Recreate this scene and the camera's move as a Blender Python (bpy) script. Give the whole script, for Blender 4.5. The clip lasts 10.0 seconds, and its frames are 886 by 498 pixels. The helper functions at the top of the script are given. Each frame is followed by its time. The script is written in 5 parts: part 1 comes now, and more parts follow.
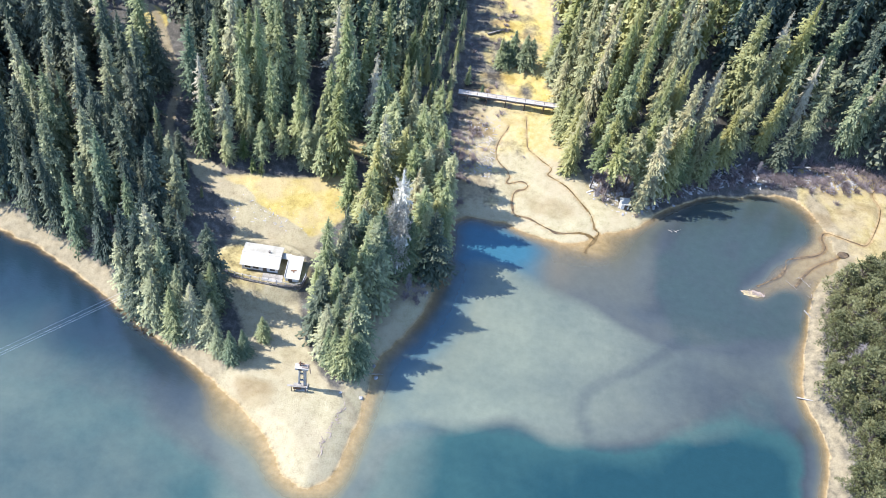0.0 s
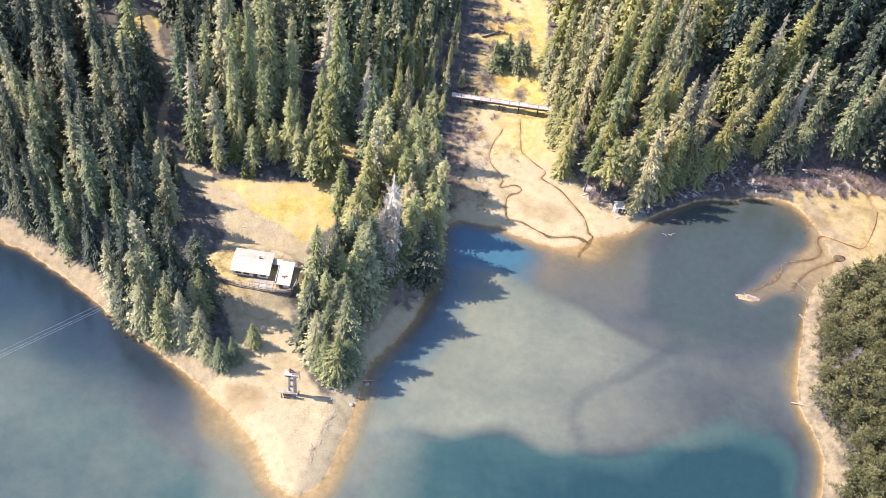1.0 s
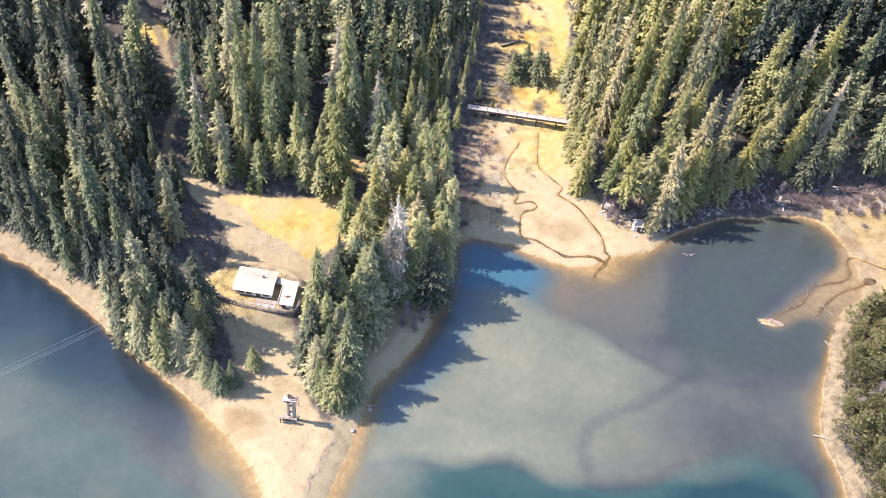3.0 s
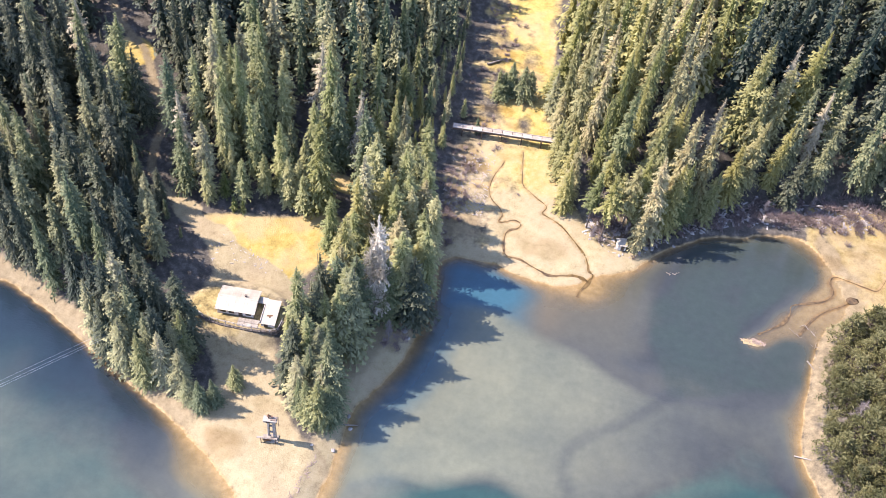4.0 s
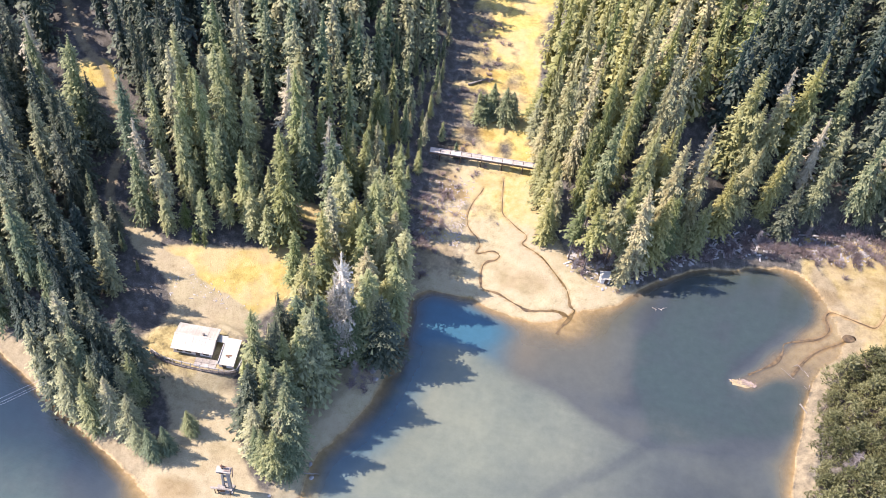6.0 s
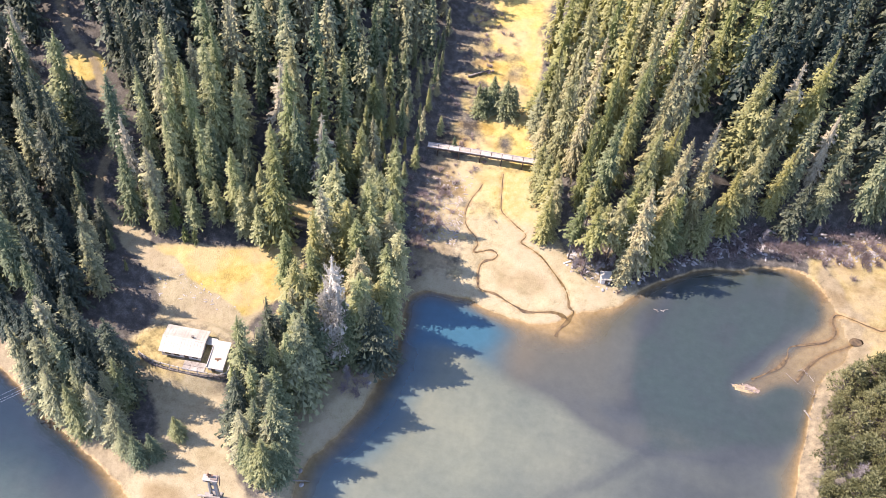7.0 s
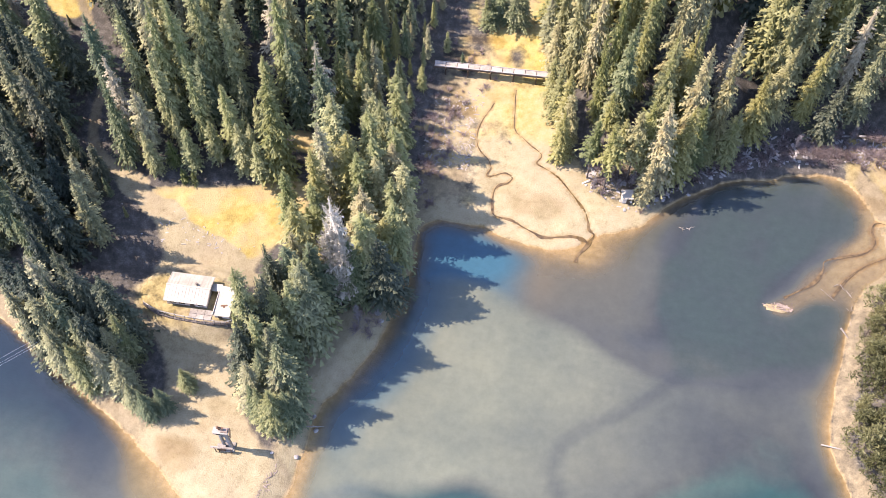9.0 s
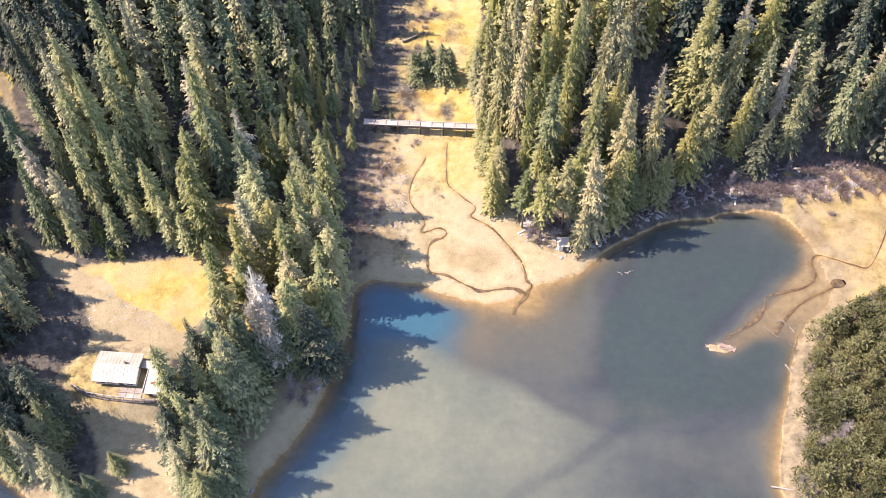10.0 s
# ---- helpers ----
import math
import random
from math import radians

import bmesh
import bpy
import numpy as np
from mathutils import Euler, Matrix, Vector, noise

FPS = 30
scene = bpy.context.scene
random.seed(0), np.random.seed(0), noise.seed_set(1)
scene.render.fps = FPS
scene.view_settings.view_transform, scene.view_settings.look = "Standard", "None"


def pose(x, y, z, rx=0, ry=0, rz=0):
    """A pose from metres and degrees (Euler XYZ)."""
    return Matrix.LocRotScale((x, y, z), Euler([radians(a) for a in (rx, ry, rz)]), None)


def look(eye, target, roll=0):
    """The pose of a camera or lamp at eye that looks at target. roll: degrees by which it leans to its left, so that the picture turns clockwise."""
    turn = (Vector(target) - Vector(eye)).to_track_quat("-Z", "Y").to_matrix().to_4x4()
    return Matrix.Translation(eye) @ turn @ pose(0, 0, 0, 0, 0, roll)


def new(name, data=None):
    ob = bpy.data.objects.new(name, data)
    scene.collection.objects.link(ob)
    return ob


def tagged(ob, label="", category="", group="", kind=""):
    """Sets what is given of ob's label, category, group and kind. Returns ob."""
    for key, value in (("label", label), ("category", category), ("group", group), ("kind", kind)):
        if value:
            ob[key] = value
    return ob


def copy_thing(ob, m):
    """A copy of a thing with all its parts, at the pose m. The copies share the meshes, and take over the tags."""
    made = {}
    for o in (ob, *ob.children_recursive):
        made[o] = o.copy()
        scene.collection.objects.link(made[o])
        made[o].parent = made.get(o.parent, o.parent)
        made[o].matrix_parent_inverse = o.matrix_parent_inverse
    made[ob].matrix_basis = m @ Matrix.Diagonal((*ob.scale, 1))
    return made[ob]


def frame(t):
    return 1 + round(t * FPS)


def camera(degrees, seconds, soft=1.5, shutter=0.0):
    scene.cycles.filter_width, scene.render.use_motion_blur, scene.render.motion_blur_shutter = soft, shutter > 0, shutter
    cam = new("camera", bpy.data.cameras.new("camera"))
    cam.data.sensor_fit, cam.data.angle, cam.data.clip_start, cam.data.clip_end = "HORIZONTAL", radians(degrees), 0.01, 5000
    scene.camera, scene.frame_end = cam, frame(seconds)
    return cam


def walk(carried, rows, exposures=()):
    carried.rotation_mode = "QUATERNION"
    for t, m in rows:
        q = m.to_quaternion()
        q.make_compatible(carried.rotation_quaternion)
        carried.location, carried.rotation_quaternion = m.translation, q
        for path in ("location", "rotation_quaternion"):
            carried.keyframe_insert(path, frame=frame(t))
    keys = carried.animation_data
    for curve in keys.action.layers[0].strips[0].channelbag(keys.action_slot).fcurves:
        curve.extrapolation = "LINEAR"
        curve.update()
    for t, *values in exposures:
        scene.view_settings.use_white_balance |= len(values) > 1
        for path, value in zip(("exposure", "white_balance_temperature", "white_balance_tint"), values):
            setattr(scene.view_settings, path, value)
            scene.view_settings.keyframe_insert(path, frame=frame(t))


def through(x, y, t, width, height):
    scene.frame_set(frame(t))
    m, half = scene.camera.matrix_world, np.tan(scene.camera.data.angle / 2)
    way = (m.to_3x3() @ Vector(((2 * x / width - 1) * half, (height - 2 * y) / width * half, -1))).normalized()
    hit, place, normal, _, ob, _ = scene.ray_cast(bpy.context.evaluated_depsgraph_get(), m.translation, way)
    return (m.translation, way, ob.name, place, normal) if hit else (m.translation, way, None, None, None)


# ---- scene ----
cam = camera(47.11, 10.0, soft=0.85)
PATH = [
    (0, look((5.03, -34.81, 195.99), (1.72, 88.33, 51.33), 10.12)),
    (0.5, look((6.75, -35.02, 196.75), (3.55, 88.38, 52.32), 10.06)),
    (1, look((8.21, -32.21, 196.45), (3.74, 90.48, 51.44), 9.53)),
    (1.5, look((9.35, -29.29, 195.72), (2.76, 92.65, 50.16), 8.84)),
    (2, look((10.77, -25.84, 194.83), (1.58, 95.21, 48.67), 8.11)),
    (2.5, look((12.45, -22.29, 194.66), (0.93, 97.61, 47.72), 7.43)),
    (4, look((18.57, -18.60, 198.28), (5.81, 102.62, 52.53), 7.31)),
    (4.5, look((19.71, -13.00, 196.16), (5.79, 108.15, 50.46), 7.05)),
    (5, look((21.13, -7.52, 193.23), (7.15, 113.87, 47.73), 7.07)),
    (5.5, look((23.38, -5.45, 193.86), (9.51, 116.12, 48.50), 7.03)),
    (7, look((26.52, 5.92, 192.95), (10.76, 123.06, 44.19), 6.49)),
    (7.5, look((28.69, 10.61, 190.39), (15.82, 124.63, 38.95), 7.48)),
    (8, look((28.49, 15.71, 187.80), (17.94, 123.75, 31.86), 7.54)),
    (8.5, look((30.24, 18.83, 188.63), (16.42, 121.04, 29.06), 4.65)),
    (9, look((32.62, 20.42, 189.71), (11.42, 119.51, 28.99), -0.09)),
    (9.5, look((34.80, 23.58, 189.12), (10.34, 123.60, 29.45), -2.16)),
    (10, look((43.06, 25.99, 187.55), (23.05, 133.15, 31.75), -2.46)),
]
EXPOSURES = [(0.0, 1.93, 5550, 13), (0.5, 1.93, 5850, 18), (1.0, 1.93, 6450, 24), (2.5, 1.93, 6500, 26), (4.0, 1.93, 6450, 27), (5.0, 1.93, 6650, 27),
             (5.5, 1.93, 6200, 25), (7.0, 1.93, 6500, 28), (7.5, 1.93, 6200, 26), (8.0, 1.93, 6550, 28), (9.0, 1.93, 6600, 28), (10.0, 1.93, 6850, 29)]
walk(cam, PATH, EXPOSURES)
# ---- sky and sun ----
SUN_HEIGHT, SUN_SIDE = 50.0, 182.0  # degrees: elevation, and bearing of the sun from +x, to the left
world = bpy.data.worlds.new("sky")
scene.world = world
world.use_nodes = True
sky = world.node_tree.nodes.new("ShaderNodeTexSky")
sky.sky_type, sky.sun_disc = "NISHITA", False
sky.sun_elevation, sky.sun_rotation = radians(SUN_HEIGHT), radians(90 - SUN_SIDE)
sky.altitude, sky.air_density, sky.dust_density = 900, 1.0, 0.6
back = world.node_tree.nodes["Background"]
back.inputs["Strength"].default_value = 0.15
world.node_tree.links.new(sky.outputs["Color"], back.inputs["Color"])
sun = new("sun", bpy.data.lights.new("sun", "SUN"))
sun.data.energy, sun.data.angle, sun.data.color = 3.1, radians(0.55), (1.0, 0.93, 0.8)
sun_way = Vector((math.cos(radians(SUN_SIDE)) * math.cos(radians(SUN_HEIGHT)), math.sin(radians(SUN_SIDE)) * math.cos(radians(SUN_HEIGHT)),
                  math.sin(radians(SUN_HEIGHT))))
sun.matrix_world = look(sun_way * 400, (0, 0, 0))


# ---- materials ----
class Nodes:
    """A small builder for node materials."""

    def __init__(self, name):
        self.mat = bpy.data.materials.new(name)
        self.mat.use_nodes = True
        self.tree = self.mat.node_tree
        self.shader = self.tree.nodes["Principled BSDF"]
        self.out = self.tree.nodes["Material Output"]

    def add(self, kind, **values):
        n = self.tree.nodes.new("ShaderNode" + kind)
        for k, v in values.items():
            setattr(n, k, v)
        return n

    def link(self, a, b):
        self.tree.links.new(a, b)
        return b

    def place(self):
        return self.add("NewGeometry").outputs["Position"]

    def local(self):
        return self.add("TexCoord").outputs["Object"]

    def noise(self, vec, scale, detail=4.0, rough=0.6):
        n = self.add("TexNoise")
        n.inputs["Scale"].default_value, n.inputs["Detail"].default_value, n.inputs["Roughness"].default_value = scale, detail, rough
        self.link(vec, n.inputs["Vector"])
        return n.outputs["Fac"]

    def ramp(self, fac, stops):
        r = self.add("ValToRGB")
        while len(r.color_ramp.elements) < len(stops):
            r.color_ramp.elements.new(0.5)
        for e, (at, c) in zip(r.color_ramp.elements, stops):
            e.position, e.color = at, (*c, 1) if len(c) == 3 else c
        self.link(fac, r.inputs["Fac"])
        return r.outputs["Color"]

    def mix(self, fac, a, b, blend="MIX"):
        m = self.add("Mix", data_type="RGBA", blend_type=blend)
        for socket, v in ((m.inputs[0], fac), (m.inputs[6], a), (m.inputs[7], b)):
            if isinstance(v, (int, float)):
                socket.default_value = v
            elif isinstance(v, tuple):
                socket.default_value = (*v, 1)
            else:
                self.link(v, socket)
        return m.outputs[2]

    def math(self, op, a, b=0.0, clamp=False):
        m = self.add("Math", operation=op, use_clamp=clamp)
        for socket, v in zip(m.inputs, (a, b)):
            if isinstance(v, (int, float)):
                socket.default_value = v
            else:
                self.link(v, socket)
        return m.outputs[0]

    def attribute(self, name):
        return self.add("Attribute", attribute_name=name)

    def bump(self, height, strength, distance):
        b = self.add("Bump")
        b.inputs["Strength"].default_value, b.inputs["Distance"].default_value = strength, distance
        self.link(height, b.inputs["Height"])
        self.link(b.outputs["Normal"], self.shader.inputs["Normal"])
        return b

    def done(self, colour, rough=0.8, metal=0.0, spec=0.3):
        s = self.shader
        if isinstance(colour, tuple):
            s.inputs["Base Color"].default_value = (*colour, 1)
        else:
            self.link(colour, s.inputs["Base Color"])
        if isinstance(rough, (int, float)):
            s.inputs["Roughness"].default_value = rough
        else:
            self.link(rough, s.inputs["Roughness"])
        s.inputs["Metallic"].default_value, s.inputs["Specular IOR Level"].default_value = metal, spec
        return self.mat


def plain(name, dark, light, scale=3.0, rough=0.75, metal=0.0, bump=0.02, streak=1.0, spec=0.3):
    """A worn surface: two tones at two scales, with fine relief."""
    n = Nodes(name)
    v = n.add("Mapping")
    v.inputs["Scale"].default_value = (1, 1, streak)
    n.link(n.local(), v.inputs["Vector"])
    v = v.outputs["Vector"]
    big, fine = n.noise(v, scale * 0.35, 3), n.noise(v, scale * 4, 5)
    fac = n.math("ADD", n.math("MULTIPLY", big, 0.6), n.math("MULTIPLY", fine, 0.4))
    spread = n.math("MULTIPLY", n.math("SUBTRACT", n.add("ObjectInfo").outputs["Random"], 0.5), 0.16)
    fac = n.math("ADD", fac, spread)
    colour = n.ramp(fac, [(0.36, dark), (0.66, light)])
    n.bump(fine, 0.5, bump)
    return n.done(colour, rough, metal, spec)


def foliage(name, tones, rough=0.62, through=0.25, tip_sun=0.5):
    """Needles or leaves: the hue goes from tree to tree and from spray to spray."""
    n = Nodes(name)
    tone = n.math("FRACT", n.math("ADD", n.add("ObjectInfo").outputs["Random"], n.attribute("tone").outputs["Fac"]))
    colour = n.ramp(tone, tones)
    island = n.add("NewGeometry").outputs["Random Per Island"]
    colour = n.mix(n.math("MULTIPLY", island, 0.75), colour, (0.5, 0.53, 0.42), "MULTIPLY")
    # sun caught on the bough ends is mixed into the tip colour
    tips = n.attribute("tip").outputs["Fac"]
    colour = n.mix(n.math("MULTIPLY", n.math("POWER", tips, 1.6), n.math("ADD", tip_sun * 0.45, n.math("MULTIPLY", tone, tip_sun * 1.1))), colour, (0.425, 0.41, 0.2))
    patch = n.noise(n.place(), 0.35, 2)
    colour = n.mix(n.math("MULTIPLY", patch, 0.5), colour, (0.85, 0.8, 0.5), "MULTIPLY")
    mat = n.done(colour, rough, 0.0, 0.35)
    glow = n.add("BsdfTranslucent")
    n.link(colour, glow.inputs["Color"])
    both = n.add("MixShader")
    both.inputs["Fac"].default_value = through
    n.link(n.shader.outputs[0], both.inputs[1])
    n.link(glow.outputs[0], both.inputs[2])
    n.link(both.outputs[0], n.out.inputs["Surface"])
    return mat


def ground_material():
    n = Nodes("ground")
    p = n.place()
    big, mid, fine = n.noise(p, 0.09, 4), n.noise(p, 0.55, 5, 0.65), n.noise(p, 4.0, 6, 0.7)
    cover = n.attribute("cover")
    part_of = n.add("SeparateColor")
    n.link(cover.outputs["Color"], part_of.inputs["Color"])
    grass, sand, mud = part_of.outputs[0], part_of.outputs[1], part_of.outputs[2]
    litter = n.ramp(n.math("ADD", n.math("MULTIPLY", mid, 0.6), n.math("MULTIPLY", fine, 0.4)),
                    [(0.3, (0.034, 0.032, 0.026)), (0.5, (0.085, 0.076, 0.062)), (0.62, (0.155, 0.14, 0.115)), (0.75, (0.27, 0.248, 0.21))])
    hay = n.ramp(n.math("ADD", n.math("MULTIPLY", mid, 0.65), n.math("MULTIPLY", fine, 0.35)),
                 [(0.3, (0.201, 0.143, 0.050)), (0.45, (0.346, 0.257, 0.072)), (0.56, (0.420, 0.326, 0.100)), (0.7, (0.468, 0.389, 0.175))])
    hay = n.mix(n.ramp(big, [(0.42, (0, 0, 0)), (0.6, (0.6, 0.6, 0.6))]), hay, (0.4, 0.31, 0.18))
    grit = n.ramp(n.math("ADD", n.math("MULTIPLY", mid, 0.5), n.math("MULTIPLY", fine, 0.5)),
                  [(0.28, (0.109, 0.085, 0.050)), (0.48, (0.219, 0.174, 0.102)), (0.7, (0.313, 0.257, 0.158))])
    fresh = n.ramp(n.math("ADD", n.math("MULTIPLY", mid, 0.5), n.math("MULTIPLY", fine, 0.5)),
                   [(0.28, (0.162, 0.127, 0.064)), (0.48, (0.314, 0.262, 0.147)), (0.7, (0.399, 0.348, 0.212))])
    fresh = n.mix(n.ramp(big, [(0.42, (0, 0, 0)), (0.64, (0.5, 0.5, 0.5))]), fresh, (0.33, 0.262, 0.165))
    grit = n.mix(n.attribute("pale").outputs["Fac"], grit, fresh)
    silt = n.ramp(mid, [(0.35, (0.28, 0.2, 0.095)), (0.65, (0.4, 0.3, 0.16))])
    edge = lambda m: n.math("MULTIPLY", n.math("SUBTRACT", n.math("ADD", m, n.math("MULTIPLY", n.math("SUBTRACT", mid, 0.5), 0.7)), 0.3), 2.4, True)
    colour = n.mix(edge(grass), litter, hay)
    colour = n.mix(edge(sand), colour, grit)
    colour = n.mix(edge(mud), colour, silt)
    fleck = n.ramp(n.noise(p, 0.8, 6, 0.75), [(0.57, (0, 0, 0)), (0.7, (0.45, 0.45, 0.45))])
    colour = n.mix(n.math("MULTIPLY", fleck, n.math("MAXIMUM", grass, sand)), colour, (0.5, 0.42, 0.36), "MULTIPLY")
    # browner where the ground is wet, and where meadow shadows are painted
    wet = n.attribute("wet").outputs["Fac"]
    colour = n.mix(n.math("MULTIPLY", wet, 0.8), colour, (0.5, 0.38, 0.22), "MULTIPLY")
    n.bump(n.math("ADD", n.math("MULTIPLY", mid, 0.6), fine), 0.6, 0.35)
    return n.done(colour, 0.9, 0.0, 0.15)


def water_material():
    """Silty lake water: the bed shows through where it is shallow, and the sky is mirrored by a slightly rippled face."""
    n = Nodes("lake_water")
    p = n.place()
    depth, silt, grey, shade_blue = (n.attribute(k).outputs["Fac"] for k in ("depth", "silt", "grey", "blue"))
    cloud = n.noise(p, 0.05, 4, 0.55)
    bars, grain = n.noise(p, 0.11, 5, 0.6), n.noise(p, 0.45, 6, 0.7)
    uneven = n.math("ADD", n.math("MULTIPLY", depth, n.math("ADD", 0.7, n.math("MULTIPLY", bars, 0.6))), n.math("MULTIPLY", n.math("SUBTRACT", grain, 0.5), 0.2))
    body = n.ramp(n.math("MULTIPLY", uneven, 0.14), [(0.0, (0.125, 0.1, 0.07)), (0.05, (0.1, 0.088, 0.064)), (0.12, (0.07, 0.072, 0.058)), (0.2, (0.047, 0.053, 0.05)),
                                                    (0.38, (0.031, 0.036, 0.037)), (0.6, (0.022, 0.052, 0.047)), (0.95, (0.009, 0.031, 0.034))])
    shallow = n.ramp(depth, [(0.03, (0.95, 0.95, 0.95)), (0.45, (0.6, 0.6, 0.6)), (1.0, (0, 0, 0))])
    body = n.mix(n.math("MULTIPLY", shallow, n.attribute("gold").outputs["Fac"]), body, (0.2, 0.148, 0.054))
    body = n.mix(n.math("MULTIPLY", n.attribute("shelf").outputs["Fac"], n.math("MULTIPLY", cloud, 1.1, True)), body, (0.07, 0.072, 0.055))
    body = n.mix(n.math("MULTIPLY", n.attribute("pool").outputs["Fac"], n.math("MULTIPLY", bars, 1.35, True)), body, (0.032, 0.045, 0.038))
    # skylight blue of the tree-shaded water, put into its body colour
    body = n.mix(shade_blue, body, (0.026, 0.09, 0.122))
    swirl = n.math("ADD", silt, n.math("MULTIPLY", n.math("SUBTRACT", cloud, 0.5), 0.5))
    swirl = n.math("MULTIPLY", n.math("SUBTRACT", swirl, 0.12), 1.15, True)
    body = n.mix(swirl, body, n.ramp(cloud, [(0.3, (0.098, 0.111, 0.082)), (0.7, (0.142, 0.148, 0.1))]))
    body = n.mix(grey, body, (0.009, 0.019, 0.028))
    body = n.mix(1.0, body, n.ramp(grain, [(0.3, (0.9, 0.91, 0.91)), (0.7, (1.09, 1.08, 1.08))]), "MULTIPLY")
    ripple = n.add("Mapping")
    ripple.inputs["Scale"].default_value = (0.55, 1.6, 1)
    ripple.inputs["Rotation"].default_value = (0, 0, radians(12))
    n.link(p, ripple.inputs["Vector"])
    waves = n.noise(ripple.outputs["Vector"], 1.3, 3, 0.55)
    n.bump(waves, 0.45, 0.07)
    mat = n.done(body, 0.05, 0.0, 0.8)
    n.shader.inputs["IOR"].default_value = 1.33
    clear = n.add("BsdfTransparent")
    clear.inputs["Color"].default_value = (0.96, 0.92, 0.86, 1)
    seen = n.math("POWER", 2.718, n.math("MULTIPLY", depth, -2.7))
    both = n.add("MixShader")
    n.link(n.math("MULTIPLY", seen, 0.97), both.inputs["Fac"])
    n.link(n.shader.outputs[0], both.inputs[1])
    n.link(clear.outputs[0], both.inputs[2])
    n.link(both.outputs[0], n.out.inputs["Surface"])
    return mat


M_GROUND, M_WATER = ground_material(), water_material()
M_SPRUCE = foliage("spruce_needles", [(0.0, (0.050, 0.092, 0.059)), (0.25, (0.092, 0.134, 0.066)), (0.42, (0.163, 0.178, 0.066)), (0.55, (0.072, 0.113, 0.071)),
                                      (0.8, (0.174, 0.178, 0.116)), (1.0, (0.293, 0.265, 0.195))], through=0.15, tip_sun=0.5)
# darker needles: the weaker light towards the sides, put into the colour
M_DIM = foliage("dark_needles", [(0.0, (0.016, 0.035, 0.031)), (0.35, (0.027, 0.049, 0.040)), (0.6, (0.045, 0.061, 0.037)), (0.85, (0.032, 0.050, 0.043)),
                                  (1.0, (0.072, 0.081, 0.061))], through=0.1, tip_sun=0.16)
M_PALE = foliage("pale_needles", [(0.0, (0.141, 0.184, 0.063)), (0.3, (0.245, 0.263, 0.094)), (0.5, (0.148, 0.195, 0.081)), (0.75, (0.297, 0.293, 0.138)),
                                  (1.0, (0.401, 0.365, 0.206))], through=0.2, tip_sun=0.65)
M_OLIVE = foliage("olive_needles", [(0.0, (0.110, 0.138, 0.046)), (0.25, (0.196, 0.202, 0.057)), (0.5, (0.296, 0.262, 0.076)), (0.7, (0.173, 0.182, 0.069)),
                                    (0.88, (0.282, 0.240, 0.121)), (1.0, (0.422, 0.340, 0.213))], through=0.18, tip_sun=0.4)
M_YOUNG = foliage("young_needles", [(0.0, (0.1, 0.145, 0.036)), (1.0, (0.165, 0.2, 0.05))])
M_PINE = foliage("pine_needles", [(0.0, (0.042, 0.05, 0.018)), (0.5, (0.076, 0.078, 0.026)), (1.0, (0.118, 0.108, 0.046))], through=0.25)
M_BARK = plain("bark", (0.06, 0.045, 0.035), (0.2, 0.165, 0.135), 2.0, 0.9, bump=0.05, streak=0.3)
M_GREY_TWIG = plain("grey_twigs", (0.17, 0.145, 0.135), (0.34, 0.3, 0.28), 2.0, 0.85)
M_PALE_TWIG = plain("pale_twigs", (0.36, 0.32, 0.24), (0.6, 0.54, 0.42), 2.0, 0.85)
M_DEAD = plain("dead_needles", (0.2, 0.17, 0.105), (0.4, 0.35, 0.23), 2.0, 0.85)
M_DEBRIS = plain("wet_debris", (0.16, 0.12, 0.09), (0.36, 0.28, 0.22), 1.5, 0.85)
M_BRUSH = plain("bare_brush", (0.12, 0.09, 0.08), (0.3, 0.24, 0.22), 0.6, 0.9)
M_DRIFT = plain("drift_wood", (0.16, 0.138, 0.112), (0.36, 0.315, 0.262), 1.5, 0.85, streak=0.4)
M_ROCK = plain("rock", (0.18, 0.165, 0.15), (0.42, 0.39, 0.35), 1.2, 0.85, bump=0.08)
M_ROOF = plain("white_sheet_roof", (0.29, 0.26, 0.2), (0.43, 0.39, 0.315), 1.5, 0.5, bump=0.01)
M_WALL = plain("whitewashed_wall", (0.5, 0.46, 0.4), (0.75, 0.71, 0.63), 1.5, 0.8)
M_OLD_CONCRETE = plain("stained_concrete", (0.16, 0.14, 0.115), (0.36, 0.32, 0.265), 1.0, 0.88, bump=0.04)
M_BRIDGE = plain("bridge_slabs", (0.24, 0.2, 0.155), (0.46, 0.4, 0.33), 0.9, 0.85, bump=0.03)
M_DARK_WOOD = plain("dark_wood", (0.05, 0.035, 0.025), (0.16, 0.11, 0.075), 2.5, 0.8)
M_GREY_WOOD = plain("grey_boards", (0.3, 0.27, 0.23), (0.55, 0.51, 0.46), 2.5, 0.8)
M_STONE = plain("wall_stone", (0.06, 0.05, 0.042), (0.2, 0.17, 0.14), 1.8, 0.9, bump=0.06)
M_STEEL = plain("grey_steel", (0.25, 0.25, 0.25), (0.45, 0.45, 0.44), 2.0, 0.45, 0.7)
M_RUST = plain("rusty_steel", (0.09, 0.05, 0.03), (0.22, 0.12, 0.07), 2.0, 0.7, 0.3)
M_CABLE = plain("bare_wire", (0.5, 0.5, 0.5), (0.7, 0.7, 0.7), 1.0, 0.35, 0.8)
M_GLASS = plain("dark_window_glass", (0.015, 0.018, 0.02), (0.04, 0.045, 0.05), 0.5, 0.08, spec=0.6)
